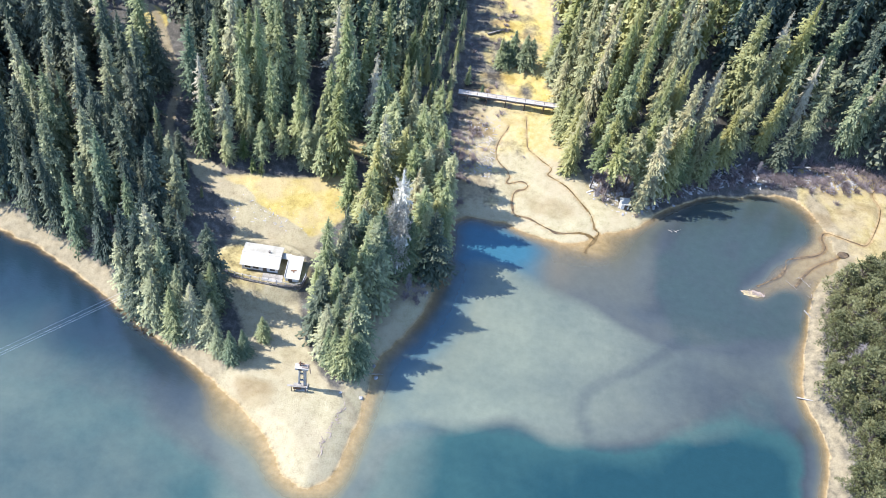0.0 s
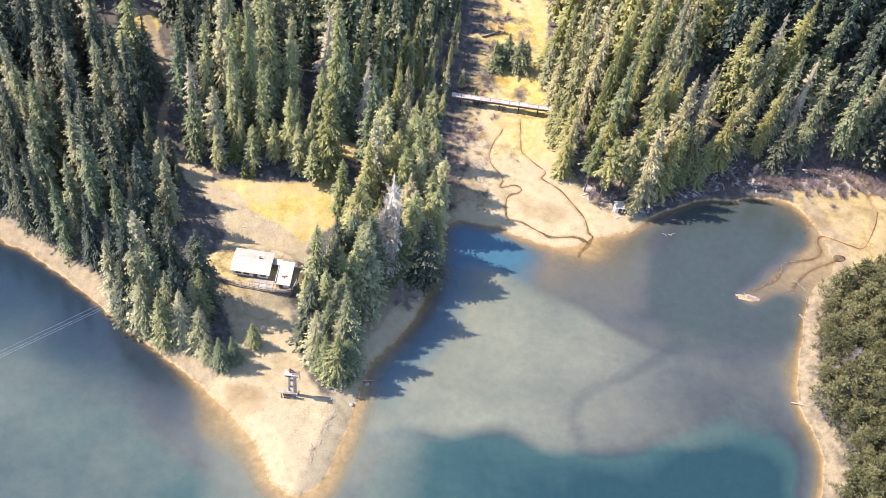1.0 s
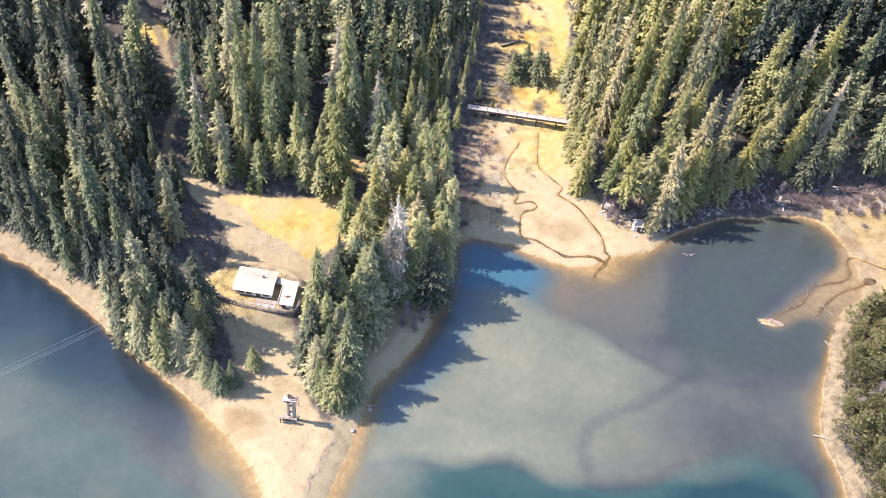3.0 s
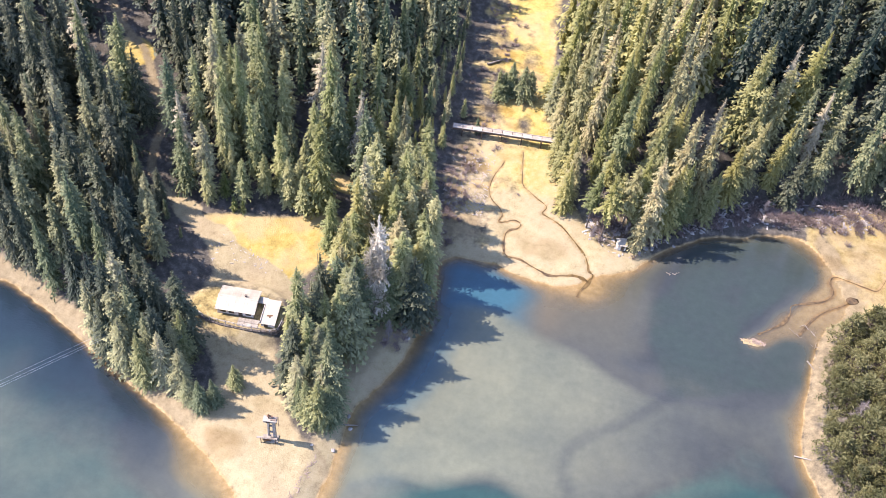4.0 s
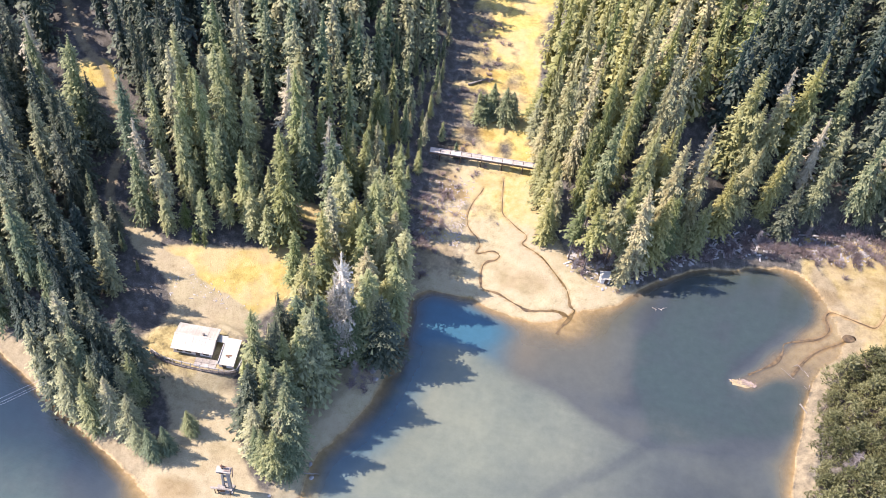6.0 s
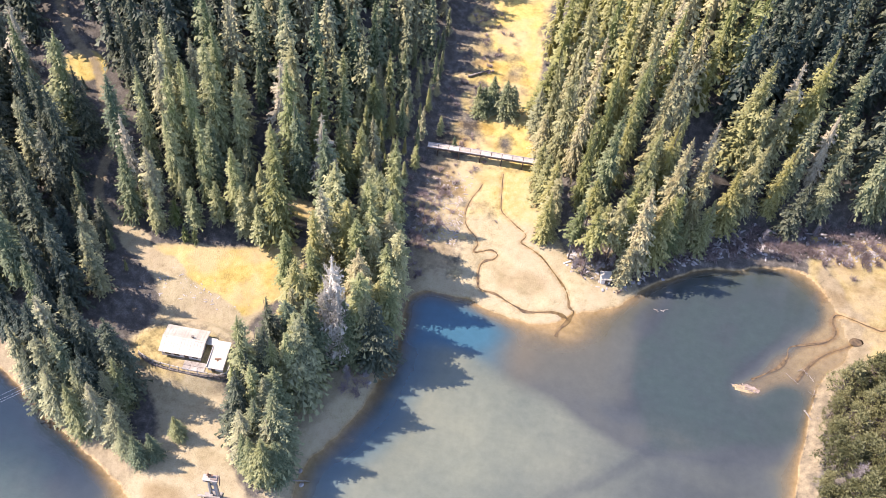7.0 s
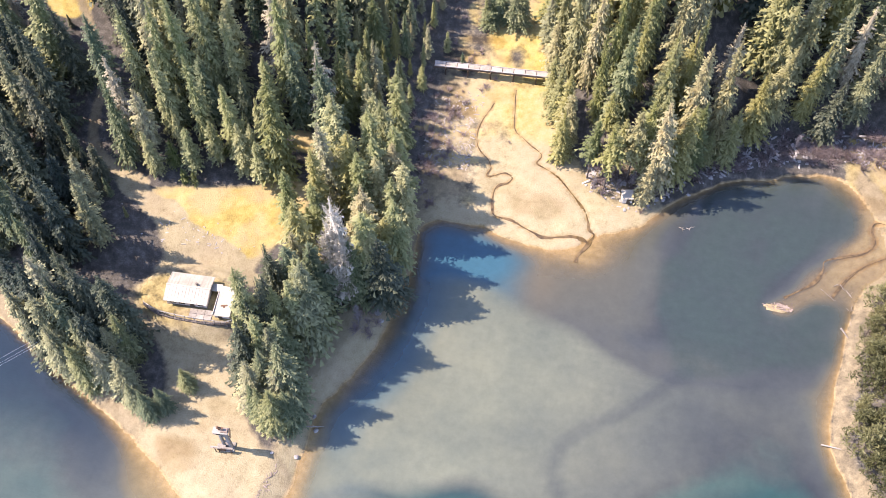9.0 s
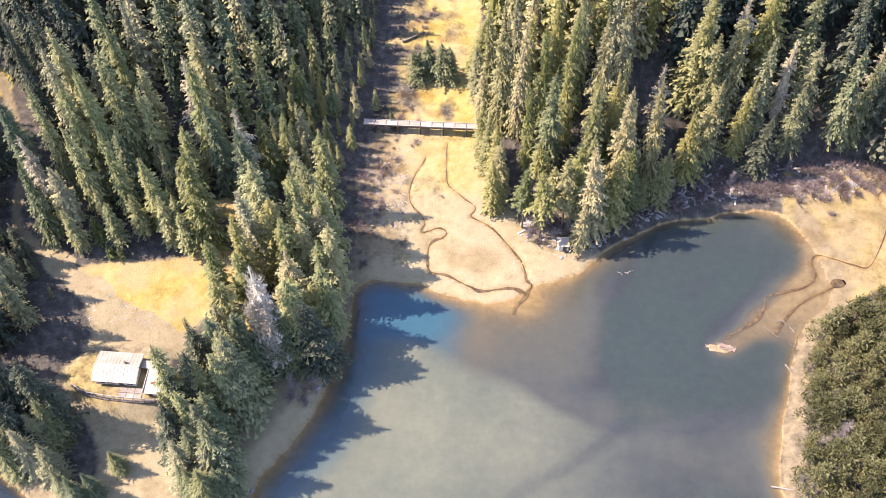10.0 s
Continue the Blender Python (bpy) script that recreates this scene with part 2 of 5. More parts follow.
# ---- the lie of the land ----
WEST_SHORE = [(-420, 246), (-263.4, 179), (-155.7, 133), (-105.4, 111.2), (-96.2, 108.6), (-87.2, 104.6), (-78.7, 100.4), (-71, 96.1), (-61.9, 91.2),
              (-50.2, 85.2), (-41.5, 80.3)]
SPIT_SHORE = [(-33.4, 74.9), (-27.1, 69.1), (-22.6, 63.2), (-17.4, 60.8), (-13.4, 62.8), (-11.7, 67.7), (-10.6, 74.9), (-9.8, 81), (-9.4, 87.9),
              (-8.8, 95), (-6.2, 100), (-3.1, 106), (-0.8, 112.4), (0.7, 119.4), (1.5, 126.6), (2, 134.8)]
BAY_SHORE = [(1.5, 140.5), (4, 144.2), (9, 145), (15.5, 144.6), (21, 142.9), (27, 142.1), (32.5, 142.5), (36.8, 144.4), (41, 148.2), (44.5, 149.8), (50, 153), (54.5, 158.4),
             (60.6, 163.7), (70.1, 169.5), (76.4, 171), (84.4, 174.2), (89.4, 175.2)]
MUD_SHORE = [(95, 173.9), (99.3, 168.6), (102.1, 162.3), (104, 156.1), (102.4, 150.4), (99, 147.3)]
MUD_BAR = [(105.5, 162.3), (100.1, 156.1), (94.2, 150.4), (87.3, 143.7), (80, 137.3)]
EAST_SHORE = [(96, 140.6), (94.6, 134.4), (93.4, 126.2), (91.9, 118), (91.6, 108.8), (94, 102.2), (96.3, 96.2), (95.8, 87.6), (94.5, 77.4), (98.5, 55.8),
              (116.3, 24.4), (148, -48.7), (178.2, -174)]
SOUTH_SHORE = [(150, -300), (0, -380), (-200, -330), (-380, -220), (-470, -60), (-480, 120)]
LOWLAND = [(-1.9, 134.8), (-2.5, 151), (-3.5, 166.4), (-3.5, 181.6), (-3.5, 198.5), (-5.4, 219.1), (-12.6, 306.5), (-31.1, 431.7), (37.2, 431.3), (23.5, 306.3), (19, 254.2),
           (19.5, 219.9), (21.5, 206.8), (24.5, 186.1), (30.9, 172), (37.8, 161.7), (48.1, 157.6), (52.9, 161.3), (61.8, 170.8), (74.6, 180.2), (88.4, 185.4), (110, 189.5),
           (146.3, 188.9), (146.5, 164.9), (115.1, 155.9), (103.3, 145.6), (78.1, 138.6), (39.3, 128.5)]
STREAM_WEST = [(11.5, 178), (10.9, 175.9), (10.2, 174.1), (9.5, 171.6), (9.2, 169), (9.6, 166.1), (11, 163.9), (12.9, 162.3), (14, 160.2), (13.5, 158.1), (14.6, 158.1), (16.9, 159.4),
               (18.3, 159.4), (19.3, 158.5), (18.5, 157.1), (16.9, 156.3), (16, 155), (15.9, 152.7), (16.2, 150.4), (17, 148.4), (19.5, 148), (21.6, 147.6), (23.9, 146.5),
               (26.9, 145.4), (28.7, 144.8), (31.7, 145.5), (35, 146.4), (37.1, 146.2), (38.6, 145.6)]
STREAM_EAST = [(16, 182.5), (16.3, 178.8), (16.7, 176.9), (17.2, 173), (18, 170.9), (20.2, 169.3), (22.3, 167.7), (23.9, 166.7), (25, 165.4), (24.2, 163.3), (26.1, 162.4), (28, 161.6),
               (30.1, 160.2), (32.6, 157.7), (34.3, 156.1), (36, 154.2), (37, 153), (37.9, 150.9), (38.5, 148.9), (39.7, 148), (39.2, 146.4), (38.4, 144.4), (37, 142), (36.6, 140)]
STREAM_MUD = [(121.9, 189), (116, 182.4), (117.6, 177.7), (117.2, 174.1), (116, 170), (112.5, 162.3), (108.9, 162.2), (105.2, 163.3), (101.4, 164.2), (100.2, 161.8), (100.9, 158.6),
              (98.6, 155.5), (94.5, 153.7), (90.1, 151.6), (89.6, 149), (88, 145.8), (85.4, 143.4), (81.6, 140.4)]
STREAM_SIDE = [(105.4, 157.1), (103, 155), (98.6, 152), (95.1, 148.3), (91.7, 142.7)]
PLUME = [(-10.5, 79.8), (-6.8, 92.9), (-1.2, 104.1), (3, 118), (7, 130), (15.8, 129.9), (22.9, 128.4), (31.3, 126.5), (39.9, 122.4), (48.3, 118.4), (55, 116.3), (62, 116), (70.2, 116.9), (80.2, 119.9), (92, 121), (92.2, 110.8), (89.1, 98.7),
         (70.9, 93.7), (58.4, 89.7), (38.3, 83.7), (23.9, 86.8), (4.8, 81.8)]
POOL = [(60.6, 153.6), (56, 144.2), (55.1, 139.1), (55.8, 132.9), (58, 124.3), (61.8, 117.9), (70.1, 119), (81.4, 123.1), (91.5, 126.8), (95, 132.4), (95, 140), (88.6, 140.5), (83.5, 136.2),
        (78.1, 136.5), (76.7, 139.3), (81.7, 146.9), (88.4, 153.4), (98, 163), (92, 176), (70, 172)]
BROWN_SHELF = [(29.1, 139.5), (38.4, 143), (52, 152), (54.5, 145.4), (55.5, 137.7), (54.5, 128.1), (44.6, 126.5), (36.3, 128.4)]
SUNK_CHANNEL = [(62.5, 118), (57.8, 113.4), (51, 107), (44.1, 102.1), (39.9, 97.2), (39, 91.2), (40.8, 87.8)]
TRACK = [(-104, 192), (-95, 180.5), (-90.5, 177), (-86.5, 174.5), (-82.8, 169.2), (-80, 164.5), (-76.8, 160), (-74.6, 154.6), (-74.2, 148.5), (-72, 141), (-64.6, 136), (-57.5, 132), (-50.7, 128.7), (-43, 125),
         (-35.5, 122.5), (-31, 119)]
LANE = [(-35.9, 105.1), (-31.5, 100.8), (-28.9, 93.7), (-26.9, 85.7), (-20, 73.6)]


def spline(points, steps=5, closed=False):
    """A smooth line through the points (Catmull-Rom)."""
    p = np.array(points, float)
    n = len(p)
    out = []
    for i in range(n if closed else n - 1):
        a, b, c, d = (p[(i + k) % n] if closed else p[min(max(i + k, 0), n - 1)] for k in (-1, 0, 1, 2))
        for s in np.arange(steps) / steps:
            out.append(0.5 * (2 * b + (c - a) * s + (2 * a - 5 * b + 4 * c - d) * s * s + (3 * b - a - 3 * c + d) * s**3))
    if not closed:
        out.append(p[-1])
    return np.array(out)


def line_distance(x, y, line, closed=False):
    a = line if closed else line[:-1]
    way = (np.roll(line, -1, 0) if closed else line[1:]) - a
    size = (way**2).sum(1) + 1e-9
    if x.size < 50:
        dx, dy = x[:, None] - a[:, 0], y[:, None] - a[:, 1]
        s = np.clip((dx * way[:, 0] + dy * way[:, 1]) / size, 0, 1)
        return np.sqrt(((dx - s * way[:, 0]) ** 2 + (dy - s * way[:, 1]) ** 2).min(1))
    best = np.full(x.shape, 1e9)
    for (ax, ay), (dx, dy), q in zip(a, way, size):
        s = np.clip(((x - ax) * dx + (y - ay) * dy) / q, 0, 1)
        best = np.minimum(best, (x - ax - s * dx) ** 2 + (y - ay - s * dy) ** 2)
    return np.sqrt(best)


def within(x, y, poly):
    a, b = poly, np.roll(poly, -1, 0)
    if x.size < 50:
        rise = np.where(a[:, 1] == b[:, 1], 1e-9, b[:, 1] - a[:, 1])
        hit = (a[:, 1] > y[:, None]) != (b[:, 1] > y[:, None])
        hit &= x[:, None] < (b[:, 0] - a[:, 0]) * (y[:, None] - a[:, 1]) / rise + a[:, 0]
        return hit.sum(1) % 2 == 1
    hit = np.zeros(x.shape, bool)
    for (ax, ay), (bx, by) in zip(a, b):
        if ay != by:
            hit ^= ((ay > y) != (by > y)) & (x < (bx - ax) * (y - ay) / (by - ay) + ax)
    return hit


def step(a, b, v):
    s = np.clip((v - a) / (b - a), 0, 1)
    return s * s * (3 - 2 * s)


def wobble(x, y, size, seed=0.0):
    """A smooth uneven field between about -1 and 1, with humps of the given size."""
    total = 0
    for k in range(6):
        turn = 2.399 * k + seed
        u = (x * math.cos(turn) + y * math.sin(turn)) / size
        v = (-x * math.sin(turn) + y * math.cos(turn)) / size
        total = total + np.sin(u * (1 + 0.37 * k) + 1.7 * k + seed) * np.cos(v * (0.8 + 0.29 * k) + seed * 2.1)
    return total / 2.6


LAKE = spline(WEST_SHORE + SPIT_SHORE + BAY_SHORE + MUD_SHORE + EAST_SHORE + SOUTH_SHORE, 4, True)
FLATS = spline(LOWLAND, 3, True)
STREAMS = [(spline(STREAM_WEST), 0.45), (spline(STREAM_EAST), 0.42), (spline(STREAM_MUD), 0.75), (spline(STREAM_SIDE), 0.6)]
CHANNEL, TRACK_LINE, LANE_LINE, BAR_LINE = spline(SUNK_CHANNEL), spline(TRACK), spline(LANE), spline(MUD_BAR)


def terrain(x, y):
    """Height of the ground (the lake bed below 0), the distance inland, and how far up the wooded slopes a point lies."""
    x, y = np.asarray(x, float), np.asarray(y, float)
    d = line_distance(x, y, LAKE, True) * np.where(within(x, y, LAKE), -1, 1)
    d = d + 0.35 * wobble(x, y, 2.2, 0.4) * step(12, 2, np.abs(d))
    rise = np.where(within(x, y, FLATS), 0, line_distance(x, y, FLATS, True))
    rise = np.minimum(rise, np.maximum(d, 0))
    base = 0.75 * (1 - np.exp(-np.maximum(d, 0) / 3.5)) + 0.012 * np.maximum(y - 150, 0) + 0.09 * np.maximum(y - 148, 0) * np.clip((60 - x) / 30, 0, 1)
    plane = 4.6 + 0.17 * np.maximum(y - 113, -40) + 0.14 * np.maximum(-x - 44, -30)
    plane = np.clip(plane, 1.6, 90)
    west = 0.36 * rise
    west = np.where(west < plane, west - 0.25 * west**2 / plane * 0.6, plane * 0.85)
    west = np.minimum(west, plane)
    east = 0.62 * rise * step(-4, 16, rise) + 0.1 * rise
    east = 90 * (1 - np.exp(-east / 90))
    land = base + np.where(x < 9, west, east) + 0.18 * wobble(x, y, 4.0) * step(2, 8, d) + 0.5 * wobble(x, y, 15.0, 2.0) * step(6, 20, rise)
    # levelled ground round the cabin
    pad = np.hypot((x + 39.8) / 11, (y - 112.2) / 6.8)
    land = land + (5.2 - land) * step(1.6, 1.0, pad) * (d > 0)
    land = land + 1.0 * step(1.12, 0.95, pad)
    # sunken stream beds
    for line, wide in STREAMS:
        land = land - 0.28 * step(wide * 1.9, wide * 0.5, line_distance(x, y, line)) * step(0.0, 1.0, d + 1.5)
    # lake bed: shallow silt shelf, then a drop to deep water
    e = np.maximum(-d, 0)
    drop = 87 + 4 * wobble(x, y, 14, 1.0) + 8 * step(40, 75, x) - 22 * step(-14, -36, x)
    shelf = 1.25 * (1 - np.exp(-e / (8.5 + 12 * step(-4, -10, x) * step(98, 86, y)))) + 0.15 * wobble(x, y, 12, 3.0) * step(2, 10, e)
    pool = np.hypot((x - 77.3) / 26, (y - 145.5) / 27) + 0.22 * wobble(x, y, 11, 5.0)
    cove = np.hypot((x - 8.1) / 15, (y - 138.6) / 9) + 0.1 * wobble(x, y, 7, 4.0)
    shelf = shelf + 1.9 * step(1.2, 0.85, pool) * step(-1, 7, e) + 1.6 * step(1.3, 0.6, cove) * step(0, 5, e)
    mouth = np.hypot((x - 38.3) / 11, (y - 143.6) / 8) + 0.2 * wobble(x, y, 5, 9.0)
    shelf = shelf * (1 - 0.7 * step(1.1, 0.2, mouth))
    shelf = shelf + 0.5 * step(2.6, 0.6, line_distance(x, y, CHANNEL))
    shelf = shelf + 1.9 * step(48, 82, x) * step(124, 104, y) * step(0, 8, e)
    shelf = shelf + 3.0 * step(-36, -62, x) * step(0, 6, e)
    bar = step(1.75, 0.35, (line_distance(x, y, BAR_LINE) + 1.0 * wobble(x, y, 5, 6.0)) / (2.8 + 0.24 * np.clip(x - 80, 0, 30)))
    shelf = shelf * (1 - bar) + (0.03 + 0.003 * e + 0.22 * step(97, 82, x)) * bar
    for line, wide in STREAMS[2:]:
        shelf = shelf + 0.1 * bar * step(wide * 1.3, wide * 0.4, line_distance(x, y, line))
    bed = shelf + (4.0 + 3.0 * step(15, 65, x)) * step(9, -15, y - drop) * step(2, 14, e)
    z = np.where(d > 0, land, np.minimum(-0.02 - bed, -0.02))
    isle = np.hypot((x - 80.1) / 2.7, (y - 137.6) / 1.2) + 0.25 * wobble(x, y, 1.6, 2.5)
    z = np.maximum(z, np.where(isle < 1.1, (0.1 + 0.08 * wobble(x, y, 0.9, 1.0)) * (1.1 - isle) * 2, -99))
    return z, d, rise
# ---- ground and water meshes ----
def graded(lo, hi, fine, far_lo, far_hi):
    """Grid lines: fine between lo and hi, and ever wider out to the far ends."""
    mid = list(np.arange(lo, hi + 1e-6, fine))
    for sign, end, edge in ((-1, far_lo, lo), (1, far_hi, hi)):
        at, gap, out = edge, fine, []
        while abs(at - end) > 1 and (end - at) * sign > 0:
            gap = min(gap * 1.22, 220)
            at += sign * gap
            out.append(at)
        mid = out[::-1] + mid if sign < 0 else mid + out
    return np.array(mid)


def mesh_of(name, verts, faces, material, smooth=False):
    me = bpy.data.meshes.new(name)
    verts, faces = np.asarray(verts, np.float32), np.asarray(faces, np.int32)
    n = faces.shape[1]
    me.vertices.add(len(verts))
    me.vertices.foreach_set("co", verts.ravel())
    me.loops.add(faces.size)
    me.loops.foreach_set("vertex_index", faces.ravel())
    me.polygons.add(len(faces))
    me.polygons.foreach_set("loop_start", np.arange(0, faces.size, n, dtype=np.int32))
    me.polygons.foreach_set("loop_total", np.full(len(faces), n, np.int32))
    me.polygons.foreach_set("use_smooth", np.full(len(faces), smooth))
    me.update(calc_edges=True)
    if material:
        me.materials.append(material)
    return me


def float_layer(me, name, values):
    me.attributes.new(name, "FLOAT", "POINT").data.foreach_set("value", np.asarray(values, np.float32))


def grid_faces(nx, ny, keep=None):
    i = np.arange(nx * ny).reshape(ny, nx)
    f = np.stack([i[:-1, :-1], i[:-1, 1:], i[1:, 1:], i[1:, :-1]], -1).reshape(-1, 4)
    return f


gx, gy = graded(-135, 135, 0.75, -3200, 3200), graded(58, 235, 0.75, -3200, 3400)
GX, GY = (a.ravel() for a in np.meshgrid(gx, gy))
GZ, GD, _ = terrain(GX, GY)
ground_mesh = mesh_of("ground", np.stack([GX, GY, GZ], 1), grid_faces(len(gx), len(gy)), M_GROUND, True)

OPEN_GROUND = [(-58.7, 131.9), (-51, 137), (-38.4, 140.2), (-25.8, 145.5), (-21.8, 137.3), (-27.5, 125.1), (-30.2, 115.8), (-28.2, 104.9), (-24.2, 95.7), (-19.2, 87.7), (-11.5, 81.7),
               (-8.5, 73.8), (-17, 55.5), (-43.1, 75.9), (-40.4, 87.7), (-43.5, 97.8), (-51.3, 104.6), (-55.3, 110.7), (-50.7, 119.8)]
HAY_FIELD = [(-58.2, 132.4), (-51, 136), (-38.4, 139.2), (-25.8, 144.5), (-22.8, 136.3), (-28.5, 125.6), (-33.5, 122), (-42, 125.8), (-51.5, 129.8)]
OPEN_LINE, HAY_LINE = spline(OPEN_GROUND, 3, True), spline(HAY_FIELD, 3, True)
hay_d = line_distance(GX, GY, HAY_LINE, True) * np.where(within(GX, GY, HAY_LINE), 1, -1)
open_d = line_distance(GX, GY, OPEN_LINE, True) * np.where(within(GX, GY, OPEN_LINE), 1, -1)
low_d = line_distance(GX, GY, FLATS, True) * np.where(within(GX, GY, FLATS), 1, -1)
track_d = np.minimum(line_distance(GX, GY, TRACK_LINE), line_distance(GX, GY, LANE_LINE))
stream_d = np.full(GX.shape, 99.0)
for line, wide in STREAMS:
    stream_d = np.minimum(stream_d, line_distance(GX, GY, line) - wide * 0.6)
meadow = step(-1.5, 2.5, low_d) * step(100, 96, GX) * (0.38 + 0.3 * wobble(GX, GY, 3.2, 3.0) + 0.62 * step(4, 13, GX + 0.12 * (GY - 170) + 3 * wobble(GX, GY, 6)))
meadow = meadow * (1 - 0.4 * step(172, 158, GY)) * (0.8 + 0.35 * wobble(GX, GY, 4.2, 6.5))
meadow = meadow * (1 - step(44, 52, GX) * step(97, 92, GX))
meadow = np.maximum(meadow, (0.68 + 0.15 * wobble(GX, GY, 8, 8.0)) * step(-1.5, 2.5, low_d) * step(96, 102, GX))
yard = 0.55 * step(1.45, 0.9, np.hypot((GX + 40.4) / 11, (GY - 110.6) / 6.0))
gap = step(1.35, 0.75, np.hypot((GX + 18.2) / 5.6, (GY - 126.8) / 3.4) + 0.3 * wobble(GX, GY, 2.6, 5.0))
patch = np.maximum.reduce([gap, step(1.3, 0.8, np.hypot((GX + 88.4) / 5, (GY - 173) / 4)), step(1.4, 0.8, np.hypot((GX + 27) / 4.5, (GY - 153.6) / 2.4))])
delta = 0.8 * step(-1, 3, low_d) * step(5, 11, GX) * step(58, 48, GX) * step(192, 180, GY)
delta = delta * np.clip(0.3 + 0.7 * step(164, 178, GY + 2 * wobble(GX, GY, 5, 2.0)) + 0.6 * step(0, 6, (GX - 22) + 0.85 * (GY - 170) + 3 * wobble(GX, GY, 5, 4.0)) * step(152, 158, GY), 0, 1)
bars = np.zeros_like(GX)
for u, v, w in ((3, 168.4, 7), (6.5, 179.6, 5), (4.5, 160.8, 6)):
    bars = np.maximum(bars, step(1.3, 0.7, np.hypot((GX - u) / w, (GY - v - 0.1 * (GX - u)) / 1.3) + 0.35 * wobble(GX, GY, 2, v)))
delta = np.maximum(delta, 0.95 * bars)
grass = np.maximum.reduce([delta, step(-1.0, 1.5, hay_d), meadow, yard, patch])
beach = step(7.5, 2.5, GD + 1.5 * wobble(GX, GY, 3.5)) * (GD > -4)
spit = step(-1, 3, open_d) * (0.85 + 0.13 * step(96, 84, GY))
brush_and_falloff = 1 - 0.75 * step(48, 56, GX) * step(100, 92, GX) * step(155, 160, GY)
# lens falloff put into the east beach: thinner sand, darker ground
brush_and_falloff = brush_and_falloff * (1 - 0.22 * step(88, 94, GX) * step(150, 140, GY))
beach = beach * (1 - step(86, 92, GX) * step(150, 140, GY) * (0.12 + 0.88 * step(4.5, 7.0, GD)))
sand = np.clip(np.maximum.reduce([beach * 0.9 * brush_and_falloff, spit * (1 - step(0, 2, hay_d)) * (1 - yard), 0.75 * step(1.9, 0.7, track_d), 0.95 * step(3.4, 2.0, track_d + 0.8 * wobble(GX, GY, 2.5, 9.0)) * step(-68, -62, GX)]), 0, 1)
sand = np.maximum(sand, 0.85 * step(-1, 3, low_d) * step(9, 15, GX + 0.25 * (GY - 150)) * step(56, 50, GX) * step(176, 164, GY))
sand = sand * (1 - 0.75 * bars)
isle = step(1.6, 1.0, np.hypot((GX - 80.1) / 2.7, (GY - 137.6) / 1.2))
sand = np.maximum(sand, 0.5 * step(-1, 3, low_d) * step(92, 97, GX) * step(192, 184, GY))
sand = np.maximum(sand, (0.44 + 0.06 * step(178, 160, GY) + 0.14 * step(10, 5, GX)) * step(-2, 3, low_d) * step(60, 48, GX) * step(200, 180, GY)) * np.where(GD < 0, 0.25, 1)
sand = np.maximum(sand, 0.6 * step(1.3, 0.7, np.hypot((GX - 44) / 11, (GY - 163.4) / 6)) * (GD > 0))
sand = np.maximum(sand, 0.95 * step(12, 8, GD) * step(-18, -12, GX) * step(6, 3, GX) * step(140, 130, GY) * step(70, 80, GY) * (GD > 0))
on_bar = step(1.4, 0.9, line_distance(GX, GY, BAR_LINE) / (3.4 + 0.24 * np.clip(GX - 80, 0, 30))) * (GD < 0)
sand = np.maximum(sand, np.maximum(0.45 * isle, 0.8 * on_bar))
mud = np.clip((1 - isle) * (1 - 0.8 * on_bar) * step(0.9, -0.5, GD) + 0.8 * step(0.5, -0.1, stream_d) + 0.5 * isle, 0, 1)
# damp ground, and tree shadows across the valley painted as brown streaks
MEADOW_STREAKS = [(4.7, 174.4, 4.2, 2.6, 0.8), (1.8, 164.9, 3.6, 1.5, 0.6), (6.7, 168.2, 2.2, 1.2, 0.5), (16.9, 155.3, 4, 2.5, 0.3), (4.3, 154.8, 5, 5, 0.35),
          (1.3, 178.7, 3, 3, 0.5), (6.1, 195.7, 5, 1.8, 0.7), (11.9, 190.9, 4, 1.2, 0.5), (10, 201.3, 6, 1.5, 0.5), (13.8, 207.8, 4, 1.2, 0.4), (9.1, 187.2, 4, 0.9, 0.5),
          (11.9, 214.3, 5, 1.4, 0.5), (2.3, 189.1, 4, 3, 0.6), (12, 179.6, 3, 1.3, 0.3), (7.1, 207.9, 5, 1.8, 0.6), (5.1, 217.2, 4, 2, 0.6)]
SHORE_HOLLOWS = [(-34, 80.6, 5.5, 2.6, 0.7), (-29.5, 86, 2.5, 1.5, 0.3), (25.7, 152.3, 7, 3.4, 0.45), (99.3, 169.1, 5.5, 2.6, 0.5), (107.7, 172.7, 3.4, 1.6, 0.4), (-33, 78.2, 4.5, 2.6, 0.45), (-27.9, 90.7, 3, 2,
          0.3), (103.9, 179, 3.6, 1.6, 0.45), (113.6, 175.8, 4, 2, 0.4)]
damp_shade = np.zeros_like(GX)
for u, v, w, h, s in MEADOW_STREAKS + SHORE_HOLLOWS:
    damp_shade = np.maximum(damp_shade, s * step(1.25, 0.6, np.hypot((GX - u) / w, (GY - v) / h) + 0.3 * wobble(GX, GY, 2.4, u)))
cover = np.stack([grass, sand, mud, np.ones_like(mud)], 1).astype(np.float32)
ground_mesh.attributes.new("cover", "FLOAT_COLOR", "POINT").data.foreach_set("color", cover.ravel())
float_layer(ground_mesh, "wet", np.clip(np.maximum.reduce([damp_shade, 0.6 * step(0.3, -0.1, stream_d), step(0.9, 0.0, np.abs(GD)) * 0.22]), 0, 1))
